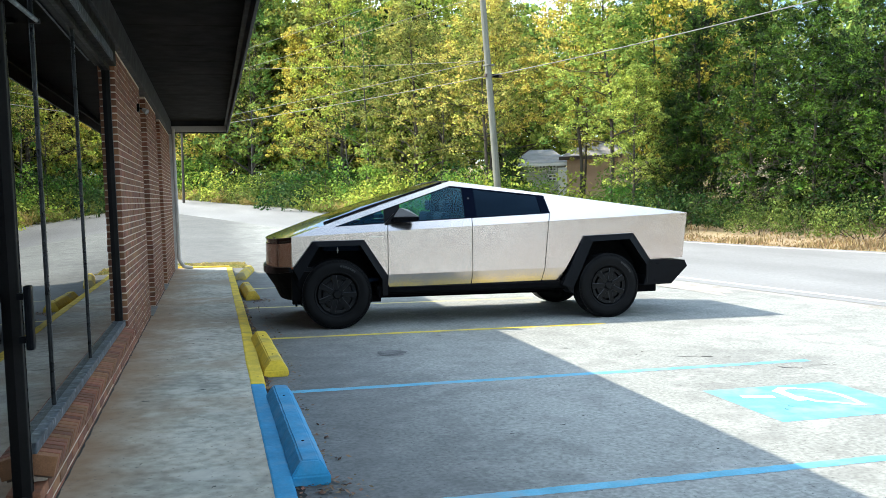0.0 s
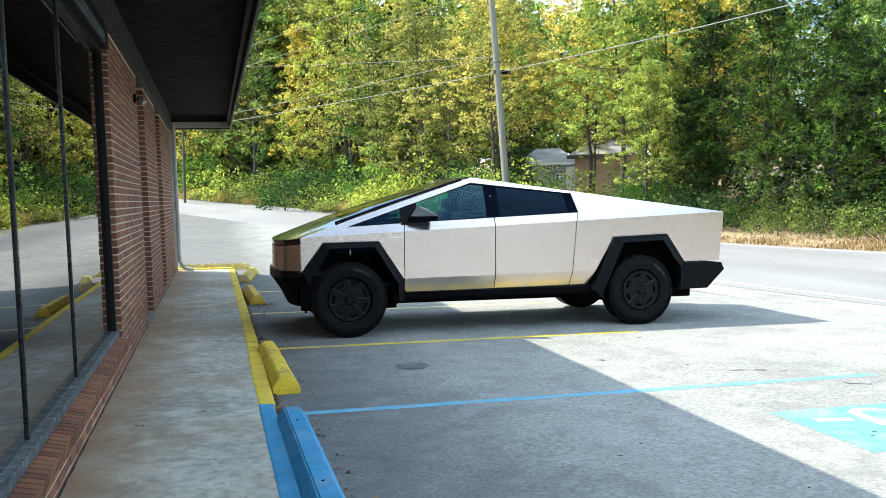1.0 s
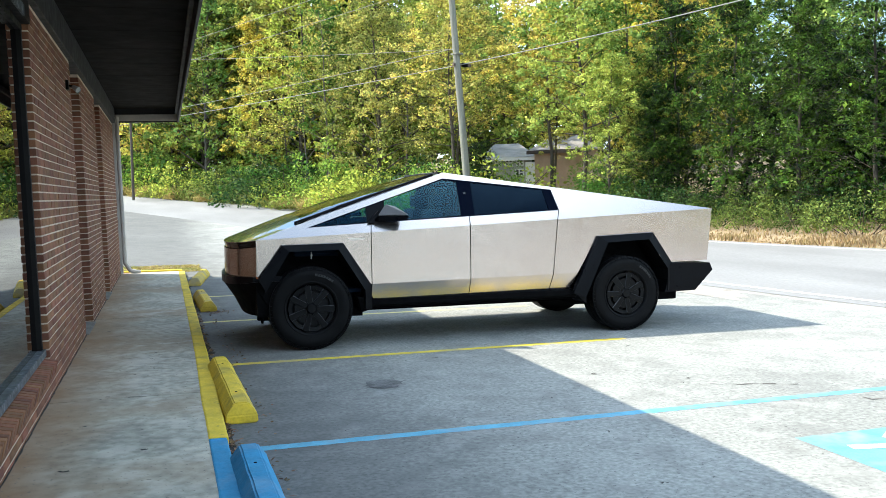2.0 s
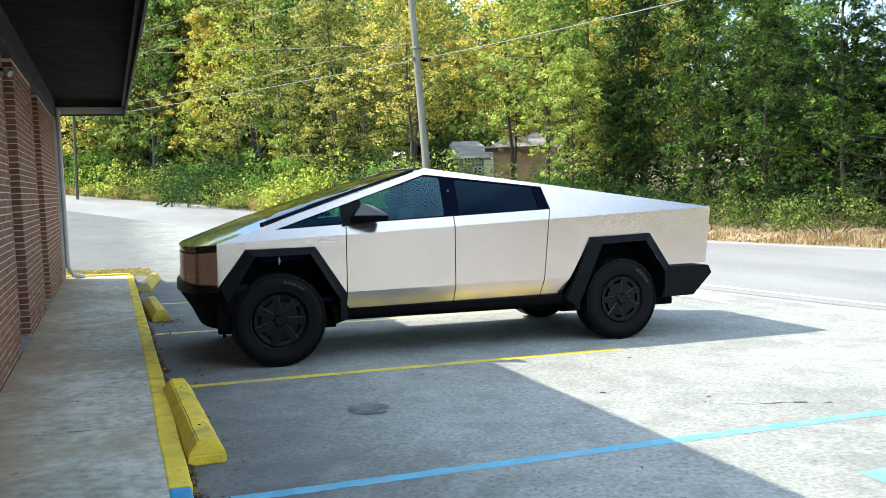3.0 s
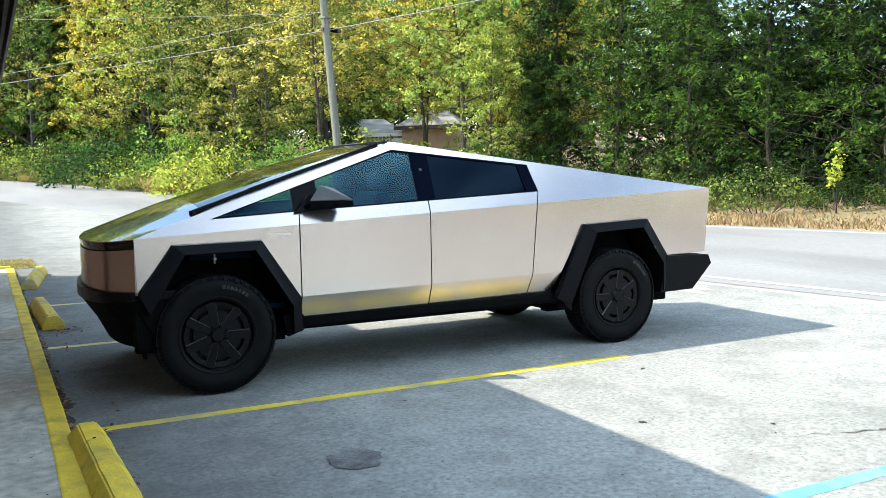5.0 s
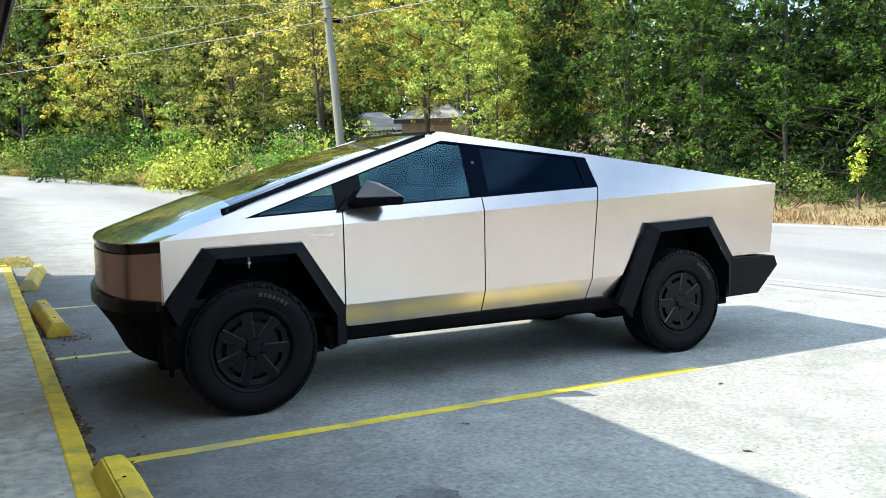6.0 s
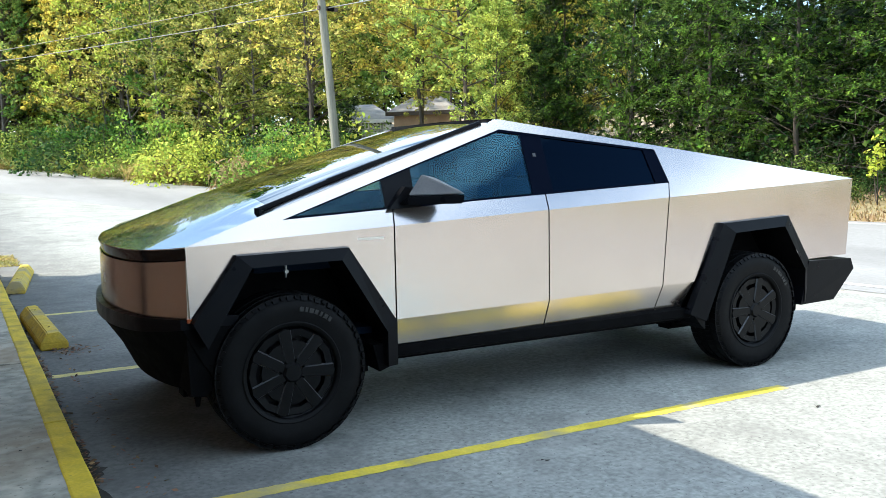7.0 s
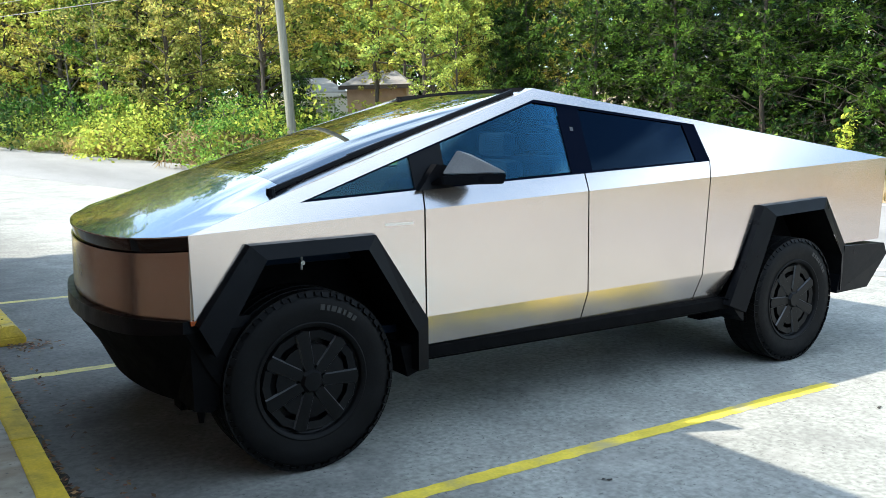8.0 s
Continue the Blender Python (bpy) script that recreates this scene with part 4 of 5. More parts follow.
for s in (-1, 1):
    a, b = sorted((s * 0.9, s * 1.0))
    slope_panel("screen_pillar", front_slope, T_COWL, 1.0, a, b, STEEL, nw=2)
    slope_panel("roof_rail", back_slope, 0.0, 0.40, *sorted((s * 0.9, s * 1.0)), STEEL, nw=2)
slope_panel("roof_glass", back_slope, 0.0, 0.40, -0.9, 0.9, GLOSS, "dark glass roof", nw=4, nt=2)
slope_panel("bed_cover", back_slope, 0.402, 0.99, -1, 1, TRIM, "black slatted bed cover", nw=4, nt=2)
part("header_strip", boxed(2.955, 3.0, -0.69, 0.69, 1.80, 1.832), TRIM, truck)


def fascia(name, z0, z1, grow0, grow1, mat, label="", wmax=1.0, nw=40, back=0.05):
    """A band that wraps round the nose between two heights."""
    bm = bmesh.new()
    rows = []
    for z, g in ((z0, grow0), (z1, grow1)):
        rows.append([bm.verts.new((nose(w).x - g, w * 1.0, z(w) if callable(z) else z)) for w in np.linspace(-wmax, wmax, nw + 1)])
    for j in range(nw):
        bm.faces.new((rows[0][j], rows[0][j + 1], rows[1][j + 1], rows[1][j]))
    r = bmesh.ops.extrude_face_region(bm, geom=list(bm.faces))
    bmesh.ops.translate(bm, vec=(back, 0, 0), verts=[v for v in r["geom"] if isinstance(v, bmesh.types.BMVert)])
    bmesh.ops.recalc_face_normals(bm, faces=bm.faces)
    return part(name, bm, mat, truck, label, smooth=True)


hood_z = lambda w: nose(w).z
fascia("light_bar", lambda w: hood_z(w) - 0.065, lambda w: hood_z(w) - 0.006, -0.012, 0.004, GLOSS, "black full-width light bar")
fascia("nose_panel", lambda w: 0.745 + 0.03 * abs(w) ** 2, lambda w: hood_z(w) - 0.069, 0.0, 0.0, NOSE, "smooth steel nose panel")
fascia("bumper_lip", lambda w: 0.66 + 0.06 * abs(w) ** 3, lambda w: 0.742 + 0.03 * abs(w) ** 2, 0.035, 0.035, TRIM, "black plastic bumper lip", 1.0, back=0.3)
fascia("bumper", lambda w: 0.50 + 0.02 * abs(w) ** 3, lambda w: 0.658 + 0.06 * abs(w) ** 3, -0.08, 0.025, UNDER, "black plastic front bumper", 1.0, back=0.35)
fascia("lower_bumper", lambda w: 0.325 + 0.05 * abs(w) ** 3, lambda w: 0.498 + 0.02 * abs(w) ** 3, -0.17, -0.085, UNDER, "", 1.0, back=0.3)
for s in (-1, 1):
    part("marker_lamp", boxed(0.935, 0.965, min(s * 1.0, s * 1.016), max(s * 1.0, s * 1.016), 0.755, 0.775), AMBER, truck, "small amber side marker")
    bm = prism(bmesh.new(), [(0.93, s * 1.0, 0.768), (0.985, s * 1.0, 0.765), (1.06, s * 0.998, 0.62), (1.075, s * 0.985, 0.41), (1.03, s * 0.97, 0.345), (0.95, s * 0.97, 0.36)], (0, -s * 0.5, 0))
    part("bumper_side", bm, UNDER, truck, "black plastic bumper corner")
    part("tow_eye", tube(bmesh.new(), (1.0, s * 0.9, 0.42), (1.0, s * 0.9, 0.285), 0.03, 0.012, 8), UNDER, truck)
    part("suspension_fitting", tube(bmesh.new(), (1.52, s * 0.86, 0.93), (1.52, s * 0.86, 1.0), 0.006), FITTING, truck, "pale metal hose fitting")
    part("suspension_knob", tube(bmesh.new(), (1.52, s * 0.88, 0.965), (1.52, s * 0.85, 0.965), 0.011), FITTING, truck)

# rear bumper, tailgate, tail lamp
bm = prism(bmesh.new(), [(5.72, -1.02, 0.76), (6.26, -1.0, 0.745), (6.30, -1.0, 0.66), (6.06, -1.0, 0.425), (5.64, -1.02, 0.42)], (0, 2.02, 0))
part("rear_bumper", bm, TRIM, truck, "black plastic rear bumper")
bm = prism(bmesh.new(), [(6.315, -0.94, 1.385), (6.25, -0.94, 0.78), (6.2, -0.94, 0.78), (6.26, -0.94, 1.385)], (0, 1.88, 0))
part("tailgate", bm, STEEL, truck)
part("tail_lamp", boxed(6.30, 6.325, -0.9, 0.9, 1.29, 1.33), LAMP_RED, truck, "red tail light strip")
# unseen block added under the floor to cut light from the far side
part("skid_plate", boxed(1.9, 4.7, -0.3, 0.3, 0.285, 0.37, 0.02), UNDER, truck)
part("front_subframe", boxed(1.0, 1.99, -0.7, 0.7, 0.28, 0.56, 0.02), UNDER, truck)
part("rear_subframe", boxed(4.61, 6.0, -0.7, 0.7, 0.29, 0.56, 0.02), UNDER, truck)
part("underbody", boxed(2.0, 4.6, -0.85, 0.85, 0.375, 0.56, 0.03), UNDER, truck)
for x in (1.486, 5.119):
    part("axle", tube(bmesh.new(), (x, -0.8, 0.43), (x, 0.8, 0.43), 0.05), UNDER, truck)
part("bulkhead", boxed(1.15, 1.25, -0.75, 0.75, 0.5, 1.12), UNDER, truck)
part("bed_wall", boxed(4.25, 4.3, -0.85, 0.85, 0.5, 1.5), UNDER, truck)
part("cabin_floor", boxed(1.25, 4.25, -0.85, 0.85, 0.56, 0.6), CABIN, truck)

# single long wiper along the driver's pillar
def on_screen(t, w, lift):
    return front_slope(t, w) + Vector((-0.01, 0, lift))


bm = bmesh.new()
for a, b, r in (((0.225, -0.93, 0.012), (0.30, -0.915, 0.006), 0.013), ((0.30, -0.915, 0.006), (0.46, -0.912, 0.006), 0.012)):
    tube(bm, on_screen(*a), on_screen(*b), r)
wiper = part("wiper_arm", bm, TRIM, truck, "long black wiper arm")
bm = tube(bmesh.new(), on_screen(0.435, -0.91, 0.006), on_screen(0.955, -0.905, 0.006), 0.016, 0.014)
part("wiper_blade", bm, TRIM, wiper)
part("wiper_pivot", tube(bmesh.new(), on_screen(0.225, -0.93, -0.02), on_screen(0.225, -0.93, 0.022), 0.02), TRIM, wiper)

# door mirrors: a wedge on a foot
for s in (-1, 1):
    mirror = part("mirror_foot", prism(bmesh.new(), [(2.10, s * 0.945, 1.292), (2.31, s * 0.945, 1.302), (2.28, s * 0.925, 1.41), (2.215, s * 0.925, 1.42)], (0, s * 0.05, 0.0)), TRIM, truck, "black mirror foot")
    upper = ((2.185, 1.06, 1.372), (2.264, 1.08, 1.492), (2.38, 1.04, 1.468), (2.49, 1.20, 1.377), (2.46, 1.01, 1.38))
    lower = ((2.187, 1.06, 1.368), (2.488, 1.198, 1.373), (2.458, 1.012, 1.376), (2.20, 1.06, 1.318), (2.478, 1.19, 1.322), (2.45, 1.02, 1.322), (2.16, 0.97, 1.315), (2.34, 0.97, 1.32))
    for nm, pts, mat, word in (("mirror_housing", upper, MIRROR_GREY, "dark grey wedge mirror housing"), ("mirror_base", lower, TRIM, "black lower shell")):
        bm = bmesh.new()
        for x, d, z in pts:
            bm.verts.new((x, s * d, z))
        bmesh.ops.convex_hull(bm, input=list(bm.verts))
        bmesh.ops.recalc_face_normals(bm, faces=bm.faces)
        bmesh.ops.dissolve_limit(bm, angle_limit=0.05, verts=bm.verts, edges=bm.edges)
        bmesh.ops.bevel(bm, geom=list(bm.edges), offset=0.005, segments=2, affect="EDGES")
        part(nm, bm, mat, mirror, word)
    part("mirror_glass", boxed(2.462, 2.47, min(s * 1.03, s * 1.15), max(s * 1.03, s * 1.15), 1.325, 1.372), GLOSS, mirror)
    side_panel("pillar_camera", [], s, COVER_EDGE, upper=[[(3.208, 1.588), (3.23, 1.588), (3.23, 1.61), (3.208, 1.61)]], shift=-0.005, thick=0.01, label="small grey camera lens on the pillar")

# cabin: seats, dash, wheel
for x, d in ((2.75, -0.4), (2.75, 0.4), (3.75, -0.4), (3.75, 0.4)):
    seat = part("seat", boxed(x - 0.25, x + 0.25, d - 0.25, d + 0.25, 0.75, 0.95, 0.04), CABIN, truck)
    part("backrest", boxed(x + 0.16, x + 0.30, d - 0.24, d + 0.24, 0.9, 1.42, 0.05, Matrix.Identity(4)), CABIN, seat)
    part("headrest", boxed(x + 0.22, x + 0.32, d - 0.13, d + 0.13, 1.44, 1.58, 0.03), CABIN, seat)
part("dashboard", boxed(1.35, 2.05, -0.8, 0.8, 0.95, 1.18, 0.03), CABIN, truck)
bm = bmesh.new()
bmesh.ops.create_cone(bm, cap_ends=False, segments=20, radius1=0.17, radius2=0.19, depth=0.03, matrix=pose(2.28, -0.42, 1.18, 0, -65, 0))
part("steering_wheel", bm, CABIN, truck)


# wheels
def tyre_mesh(parent):
    R, W = 0.44, 0.28
    prof = [(0.26, -0.10), (0.275, -0.125), (0.34, -0.14), (0.395, -0.137), (0.418, -0.125), (0.434, -0.105), (0.434, 0.105), (0.418, 0.125), (0.395, 0.137), (0.34, 0.14), (0.275, 0.125), (0.26, 0.10)]
    bm = lathe(bmesh.new(), prof, 64)
    ob = part("tyre", bm, RUBBER, parent, "black all-terrain tyre", smooth=True)
    # tread blocks in four rows
    vs, fs = [], []
    for row, (o, wd) in enumerate(((-0.103, 0.05), (-0.037, 0.055), (0.037, 0.055), (0.103, 0.05))):
        for i in range(64):
            a = 2 * math.pi * (i + 0.5 * (row % 2)) / 64
            da = 2 * math.pi / 64 * 0.465
            sk = 0.25 * da * (1 if row % 2 else -1)
            k = len(vs)
            for r in (0.425, 0.4395 if abs(o) < 0.08 else 0.4375):
                for aa, oo in ((a - da - sk, o - wd / 2), (a + da - sk, o - wd / 2), (a + da + sk, o + wd / 2), (a - da + sk, o + wd / 2)):
                    vs.append((r * math.cos(aa), oo, r * math.sin(aa)))
            fs += [(k + 4, k + 5, k + 6, k + 7)] + [(k + j, k + (j + 1) % 4, k + 4 + (j + 1) % 4, k + 4 + j) for j in range(4)]
    # shoulder lugs that run down the side walls, and a raised ring
    for side in (-1, 1):
        for i in range(64):
            a = 2 * math.pi * (i + 0.25) / 64
            da = 2 * math.pi / 64 * (0.3 if i % 2 else 0.42)
            k = len(vs)
            r0 = 0.415 if i % 2 else 0.408
            for o0, o1 in ((0.126, 0.112), (0.1395, 0.126)):
                for aa, r, oo in ((a - da, r0, o0), (a + da, r0, o0), (a + da, 0.434, o1), (a - da, 0.434, o1)):
                    vs.append((r * math.cos(aa), side * (oo + (0.004 if r == r0 else 0)), r * math.sin(aa)))
            fs += [(k + 4, k + 5, k + 6, k + 7)] + [(k + j, k + (j + 1) % 4, k + 4 + (j + 1) % 4, k + 4 + j) for j in range(4)]
    mesh_object("tread", vs, fs, RUBBER, ob)
    for side in (-1, 1):
        ring = lathe(bmesh.new(), [(0.262, side * 0.122), (0.27, side * 0.131), (0.282, side * 0.134), (0.288, side * 0.131)], 64)
        part("bead_ring", ring, RUBBER, ob, smooth=True)
        for j in range(7):
            aa = 0.15 + j * 0.085
            w = (0.024, 0.016, 0.026, 0.02, 0.014, 0.024, 0.018)[j] / 2
            b0 = boxed(-w, w, -0.0015, 0.0015, -0.013, 0.013, m=Matrix.Rotation(aa, 4, "Y") @ Matrix.Translation((0, side * 0.1405, 0.358)))
            part("raised_mark", b0, RUBBER_MARK, ob)
    return ob


def wheel_cover(parent, s):
    """A black faceted cover: a dished disc, a many-sided rim band, seven raised spokes and a seven-sided hub."""
    bm = lathe(bmesh.new(), [(0.0005, s * 0.088), (0.198, s * 0.088), (0.2, s * 0.06), (0.226, s * 0.06), (0.228, s * 0.108), (0.27, s * 0.112), (0.286, s * 0.09)], 14)
    disc = part("wheel_cover", bm, COVER, parent, "black faceted wheel cover with seven spokes")
    for i in range(7):
        a = 2 * math.pi * i / 7 - 0.05
        u, v = Vector((math.cos(a), 0, math.sin(a))), Vector((-math.sin(a), 0, math.cos(a)))
        out = Vector((0, s, 0))
        face = [u * r + v * w + out * 0.122 for r, w in ((0.06, -0.026), (0.262, -0.034), (0.274, 0.0), (0.262, 0.034), (0.06, 0.026))]
        part("spoke", prism(bmesh.new(), face, out * -0.05), COVER, disc)
        # chamfers coloured paler than the spoke to paint the skylight on them
        for side in (-1, 1):
            bm = bmesh.new()
            q = [u * r + v * w * side + out * h for r, w, h in ((0.075, 0.0268, 0.122), (0.262, 0.0346, 0.122), (0.262, 0.042, 0.112), (0.085, 0.034, 0.112))]
            bm.faces.new([bm.verts.new(p) for p in q])
            part("bevel", bm, COVER_EDGE, disc)
        # raised plate between two spokes
        c = a + math.pi / 7
        pts = [(0.082, -0.03), (0.192, -0.255), (0.196, 0.0), (0.192, 0.255), (0.082, 0.03)]
        part("plate", prism(bmesh.new(), [(r * math.cos(c + b), s * 0.114, r * math.sin(c + b)) for r, b in pts], out * -0.026), COVER, disc)
    bm = bmesh.new()
    bmesh.ops.create_cone(bm, cap_ends=True, segments=7, radius1=0.078, radius2=0.052, depth=0.03, matrix=Matrix.Translation((0, s * 0.122, 0)) @ Matrix.Rotation(-s * math.pi / 2, 4, "X"))
    part("hub_cap", bm, COVER, disc)
    return disc


for x in (1.486, 5.119):
    for s in (-1, 1):
        wheel = part("wheel", lathe(bmesh.new(), [(0.27, -0.1), (0.25, -0.09), (0.24, 0.0), (0.25, 0.09), (0.27, 0.1)], 40), COVER, truck)
        wheel.matrix_basis = pose(x, s * 0.905, 0.43, 0, 0 if x < 3 else 22, 0) @ Matrix.Diagonal((0.98, 1, 0.98, 1))
        tyre_mesh(wheel)
        wheel_cover(wheel, s).matrix_basis = Matrix.Diagonal((0.91, 1, 0.91, 1))
MIRROR_PALE = material("worn_lettering", (0.66, 0.62, 0.58), 0.35, 0.9)
# small worn lettering on the fender, too faint to read
part("badge", boxed(1.90, 2.06, -0.9998, -0.985, 1.128, 1.139), MIRROR_PALE, truck, "faint pale lettering bar")


# ---- poles and wires ----
RUST = material("rusty_iron", (0.09, 0.06, 0.045), 0.75, vary=0.3, scale=9, fine=50)


def utility_pole(name, base, top, r, label, arm=True, mat=TIMBER):
    base, top = Vector(base), Vector(top)
    th = thing(name, Matrix.Translation(base), label, "utility pole")
    up = top - base
    part("pole", tube(bmesh.new(), (0, 0, -0.3), up, r, r * 0.72, 16), mat, th, smooth=True)
    if arm:
        m = pose(*(up * ((6.12 - base.z) / up.z)), 0, 0, 20)
        part("bracket", boxed(-0.2, 0.62, -0.05, 0.05, -0.06, 0.06, 0.012, m), RUST, th, "rusty cable bracket")
        part("insulator", boxed(0.16, 0.4, -0.13, -0.045, -0.08, 0.07, 0.02, m), UNDER, th)
        part("clamp", boxed(-0.17, 0.17, -0.17, 0.17, 0.36, 0.42, 0.01, m), TIMBER, th)
    return th


PZ = ground_z(11.0, 32.7)
utility_pole("utility_pole", (11.03, 32.7, PZ), (10.42, 32.7, 11.0), 0.148, "weathered grey wooden utility pole leaning slightly by the road")
utility_pole("utility_pole", (-1.55, 55.0, ground_z(-1.5, 55)), (-1.4, 55.0, 9.0), 0.08, "dark slender wooden pole at the woods' edge", False, BARK)


def wire(a, b, sag, r, mat, label):
    a, b = Vector(a), Vector(b)
    cu = bpy.data.curves.new("wire", "CURVE")
    cu.dimensions, cu.bevel_depth, cu.bevel_resolution = "3D", r, 1
    sp = cu.splines.new("POLY")
    sp.points.add(24)
    for i in range(25):
        t = i / 24
        p = a.lerp(b, t) - Vector((0, 0, 4 * sag * t * (1 - t)))
        sp.points[i].co = (*p, 1)
    cu.materials.append(mat)
    return tagged(new("overhead_wire", cu), label, "wire", "overhead wires")


P1 = Vector((10.86, 32.6, 6.12))
wire(P1, (24.5, 8.0, 8.3), 0.35, 0.017, CABLE_PALE, "pale insulated overhead service cable")
FAR_POLE = Vector((-16.2, 90.0, 7.2))
wire(P1 + Vector((-0.1, 0, 0.62)), FAR_POLE + Vector((-0.4, 0, 0.25)), 0.5, 0.011, CABLE_PALE, "thin pale overhead wire along the road")
wire(P1, FAR_POLE, 0.4, 0.015, CABLE_PALE, "pale insulated overhead service cable")
wire(P1 + Vector((-0.2, 0, 0.55)), (-9.3, 77.5, 12.9), 0.25, 0.008, CABLE_PALE, "thin pale overhead wire along the road")
wire((10.6, 32.6, 9.2), FAR_POLE + Vector((0, 0, 2.3)), 0.4, 0.009, CABLE_PALE, "thin pale overhead wire along the road")
wire((10.5, 32.6, 10.2), FAR_POLE + Vector((0, 0, 3.3)), 0.4, 0.009, CABLE_PALE, "thin pale overhead wire along the road")


# ---- houses seen between the trees ----
def house(m, w, d, h, roof_h, wall_mat, label, windows, hip=0.0, roofing=None):
    th = thing("house", m, label, "house")
    part("wall", boxed(-w / 2, w / 2, 0, d, -0.6, h), wall_mat, th)
    e = w / 2 + 0.28
    bm = bmesh.new()
    low, ridge = h + 0.02, h + roof_h + 0.07
    v = [bm.verts.new(p) for p in ((-e, -0.45, low), (e, -0.45, low), (e, d + 0.45, low), (-e, d + 0.45, low), (hip - e, d / 2, ridge), (e - hip, d / 2, ridge))]
    for f in ((0, 1, 5, 4), (2, 3, 4, 5), (1, 2, 5), (3, 0, 4), (3, 2, 1, 0)):
        bm.faces.new([v[k] for k in f])
    bmesh.ops.recalc_face_normals(bm, faces=bm.faces)
    part("roof", bm, roofing or SHINGLE, th, "grey shingle roof")
    part("eaves_board", boxed(-e - 0.02, e + 0.02, -0.49, -0.455, h - 0.17, h + 0.01), HOUSE_TRIM if windows else EAVE_DARK, th)
    for x, z, ww, hh in windows:
        win = part("window", boxed(x - ww / 2, x + ww / 2, -0.05, 0.02, z, z + hh), HOUSE_TRIM, th, "white framed window")
        for i in range(2):
            for j in range(2):
                a, b = x - ww / 2 + 0.07 + i * (ww / 2 - 0.03), z + 0.07 + j * (hh / 2 - 0.03)
                part("pane", boxed(a, a + ww / 2 - 0.11, -0.06, -0.03, b, b + hh / 2 - 0.11), HOUSE_PANE, win)
    return th


EAVE_DARK = material("dark_eaves", (0.05, 0.04, 0.035), 0.8)
grey_house = house(pose(17.75, 45.45, 1.5, 0, 0, -22), 2.6, 5, 1.6, 0.8, SIDING, "pale sided house with white windows behind the trees",
                   [(-0.5, 1.15, 0.36, 0.36), (0.08, 1.15, 0.42, 0.36), (0.66, 1.15, 0.42, 0.36), (0.62, 0.6, 0.5, 0.4)], hip=0.9)
part("porch", boxed(0.95, 1.75, -0.7, 0.3, -0.4, 1.32, 0.02), HOUSE_TRIM, grey_house, "white porch")
house(pose(19.62, 42.8, 1.05, 0, 0, -38), 2.75, 3.0, 2.3, 0.72, TAN_WALL, "small tan outbuilding with a shallow grey roof", [], hip=1.0, roofing=SHINGLE_DARK)
house(pose(33.0, 31.0, ground_z(30, 33), 0, 0, -58), 8, 6, 2.6, 1.4, SIDING, "pale house half hidden behind cedars", [(-2, 0.9, 1.1, 1.2), (1.5, 0.9, 1.1, 1.2)])


# ---- trees and shrubs ----
def blades_at(rnd, c, face, along, size, slim):
    """Four-cornered blades at points c, facing about one way and laid about along another."""
    n = len(c)
    face = face / np.maximum(1e-6, np.linalg.norm(face, axis=1))[:, None]
    a = along - (along * face).sum(1)[:, None] * face
    a /= np.maximum(1e-6, np.linalg.norm(a, axis=1))[:, None]
    b = np.cross(face, a)
    s = size * rnd.uniform(0.6, 1.35, n)[:, None]
    v = np.stack([c - a * s, c + b * s * slim, c + a * s, c - b * s * slim], 1).reshape(-1, 3)
    return v, np.arange(4 * n).reshape(-1, 4)


def leaf_cloud(rnd, clumps, per, size, spread, flat=0.0, slim=0.55, droop=0.0, loose=0.75):
    """Leaves scattered round clump centres, facing out of the clump and up."""
    n = len(clumps) * per
    c = np.repeat(np.array([p[:3] for p in clumps]), per, axis=0)
    k = np.repeat(np.array([p[3] for p in clumps]), per)
    off = rnd.normal(0, 1, (n, 3))
    off /= np.maximum(0.35, np.linalg.norm(off, axis=1))[:, None]
    face = off * 0.8 + np.array((0, 0, 0.55 + 4 * flat)) + rnd.normal(0, loose, (n, 3))
    off = off * (spread * k * rnd.uniform(0.2, 1, n) ** 0.5)[:, None]
    off[:, 2] *= 0.62
    along = rnd.normal(0, 1, (n, 3))
    along[:, 2] -= droop
    return blades_at(rnd, c + off, face, along, size, slim)


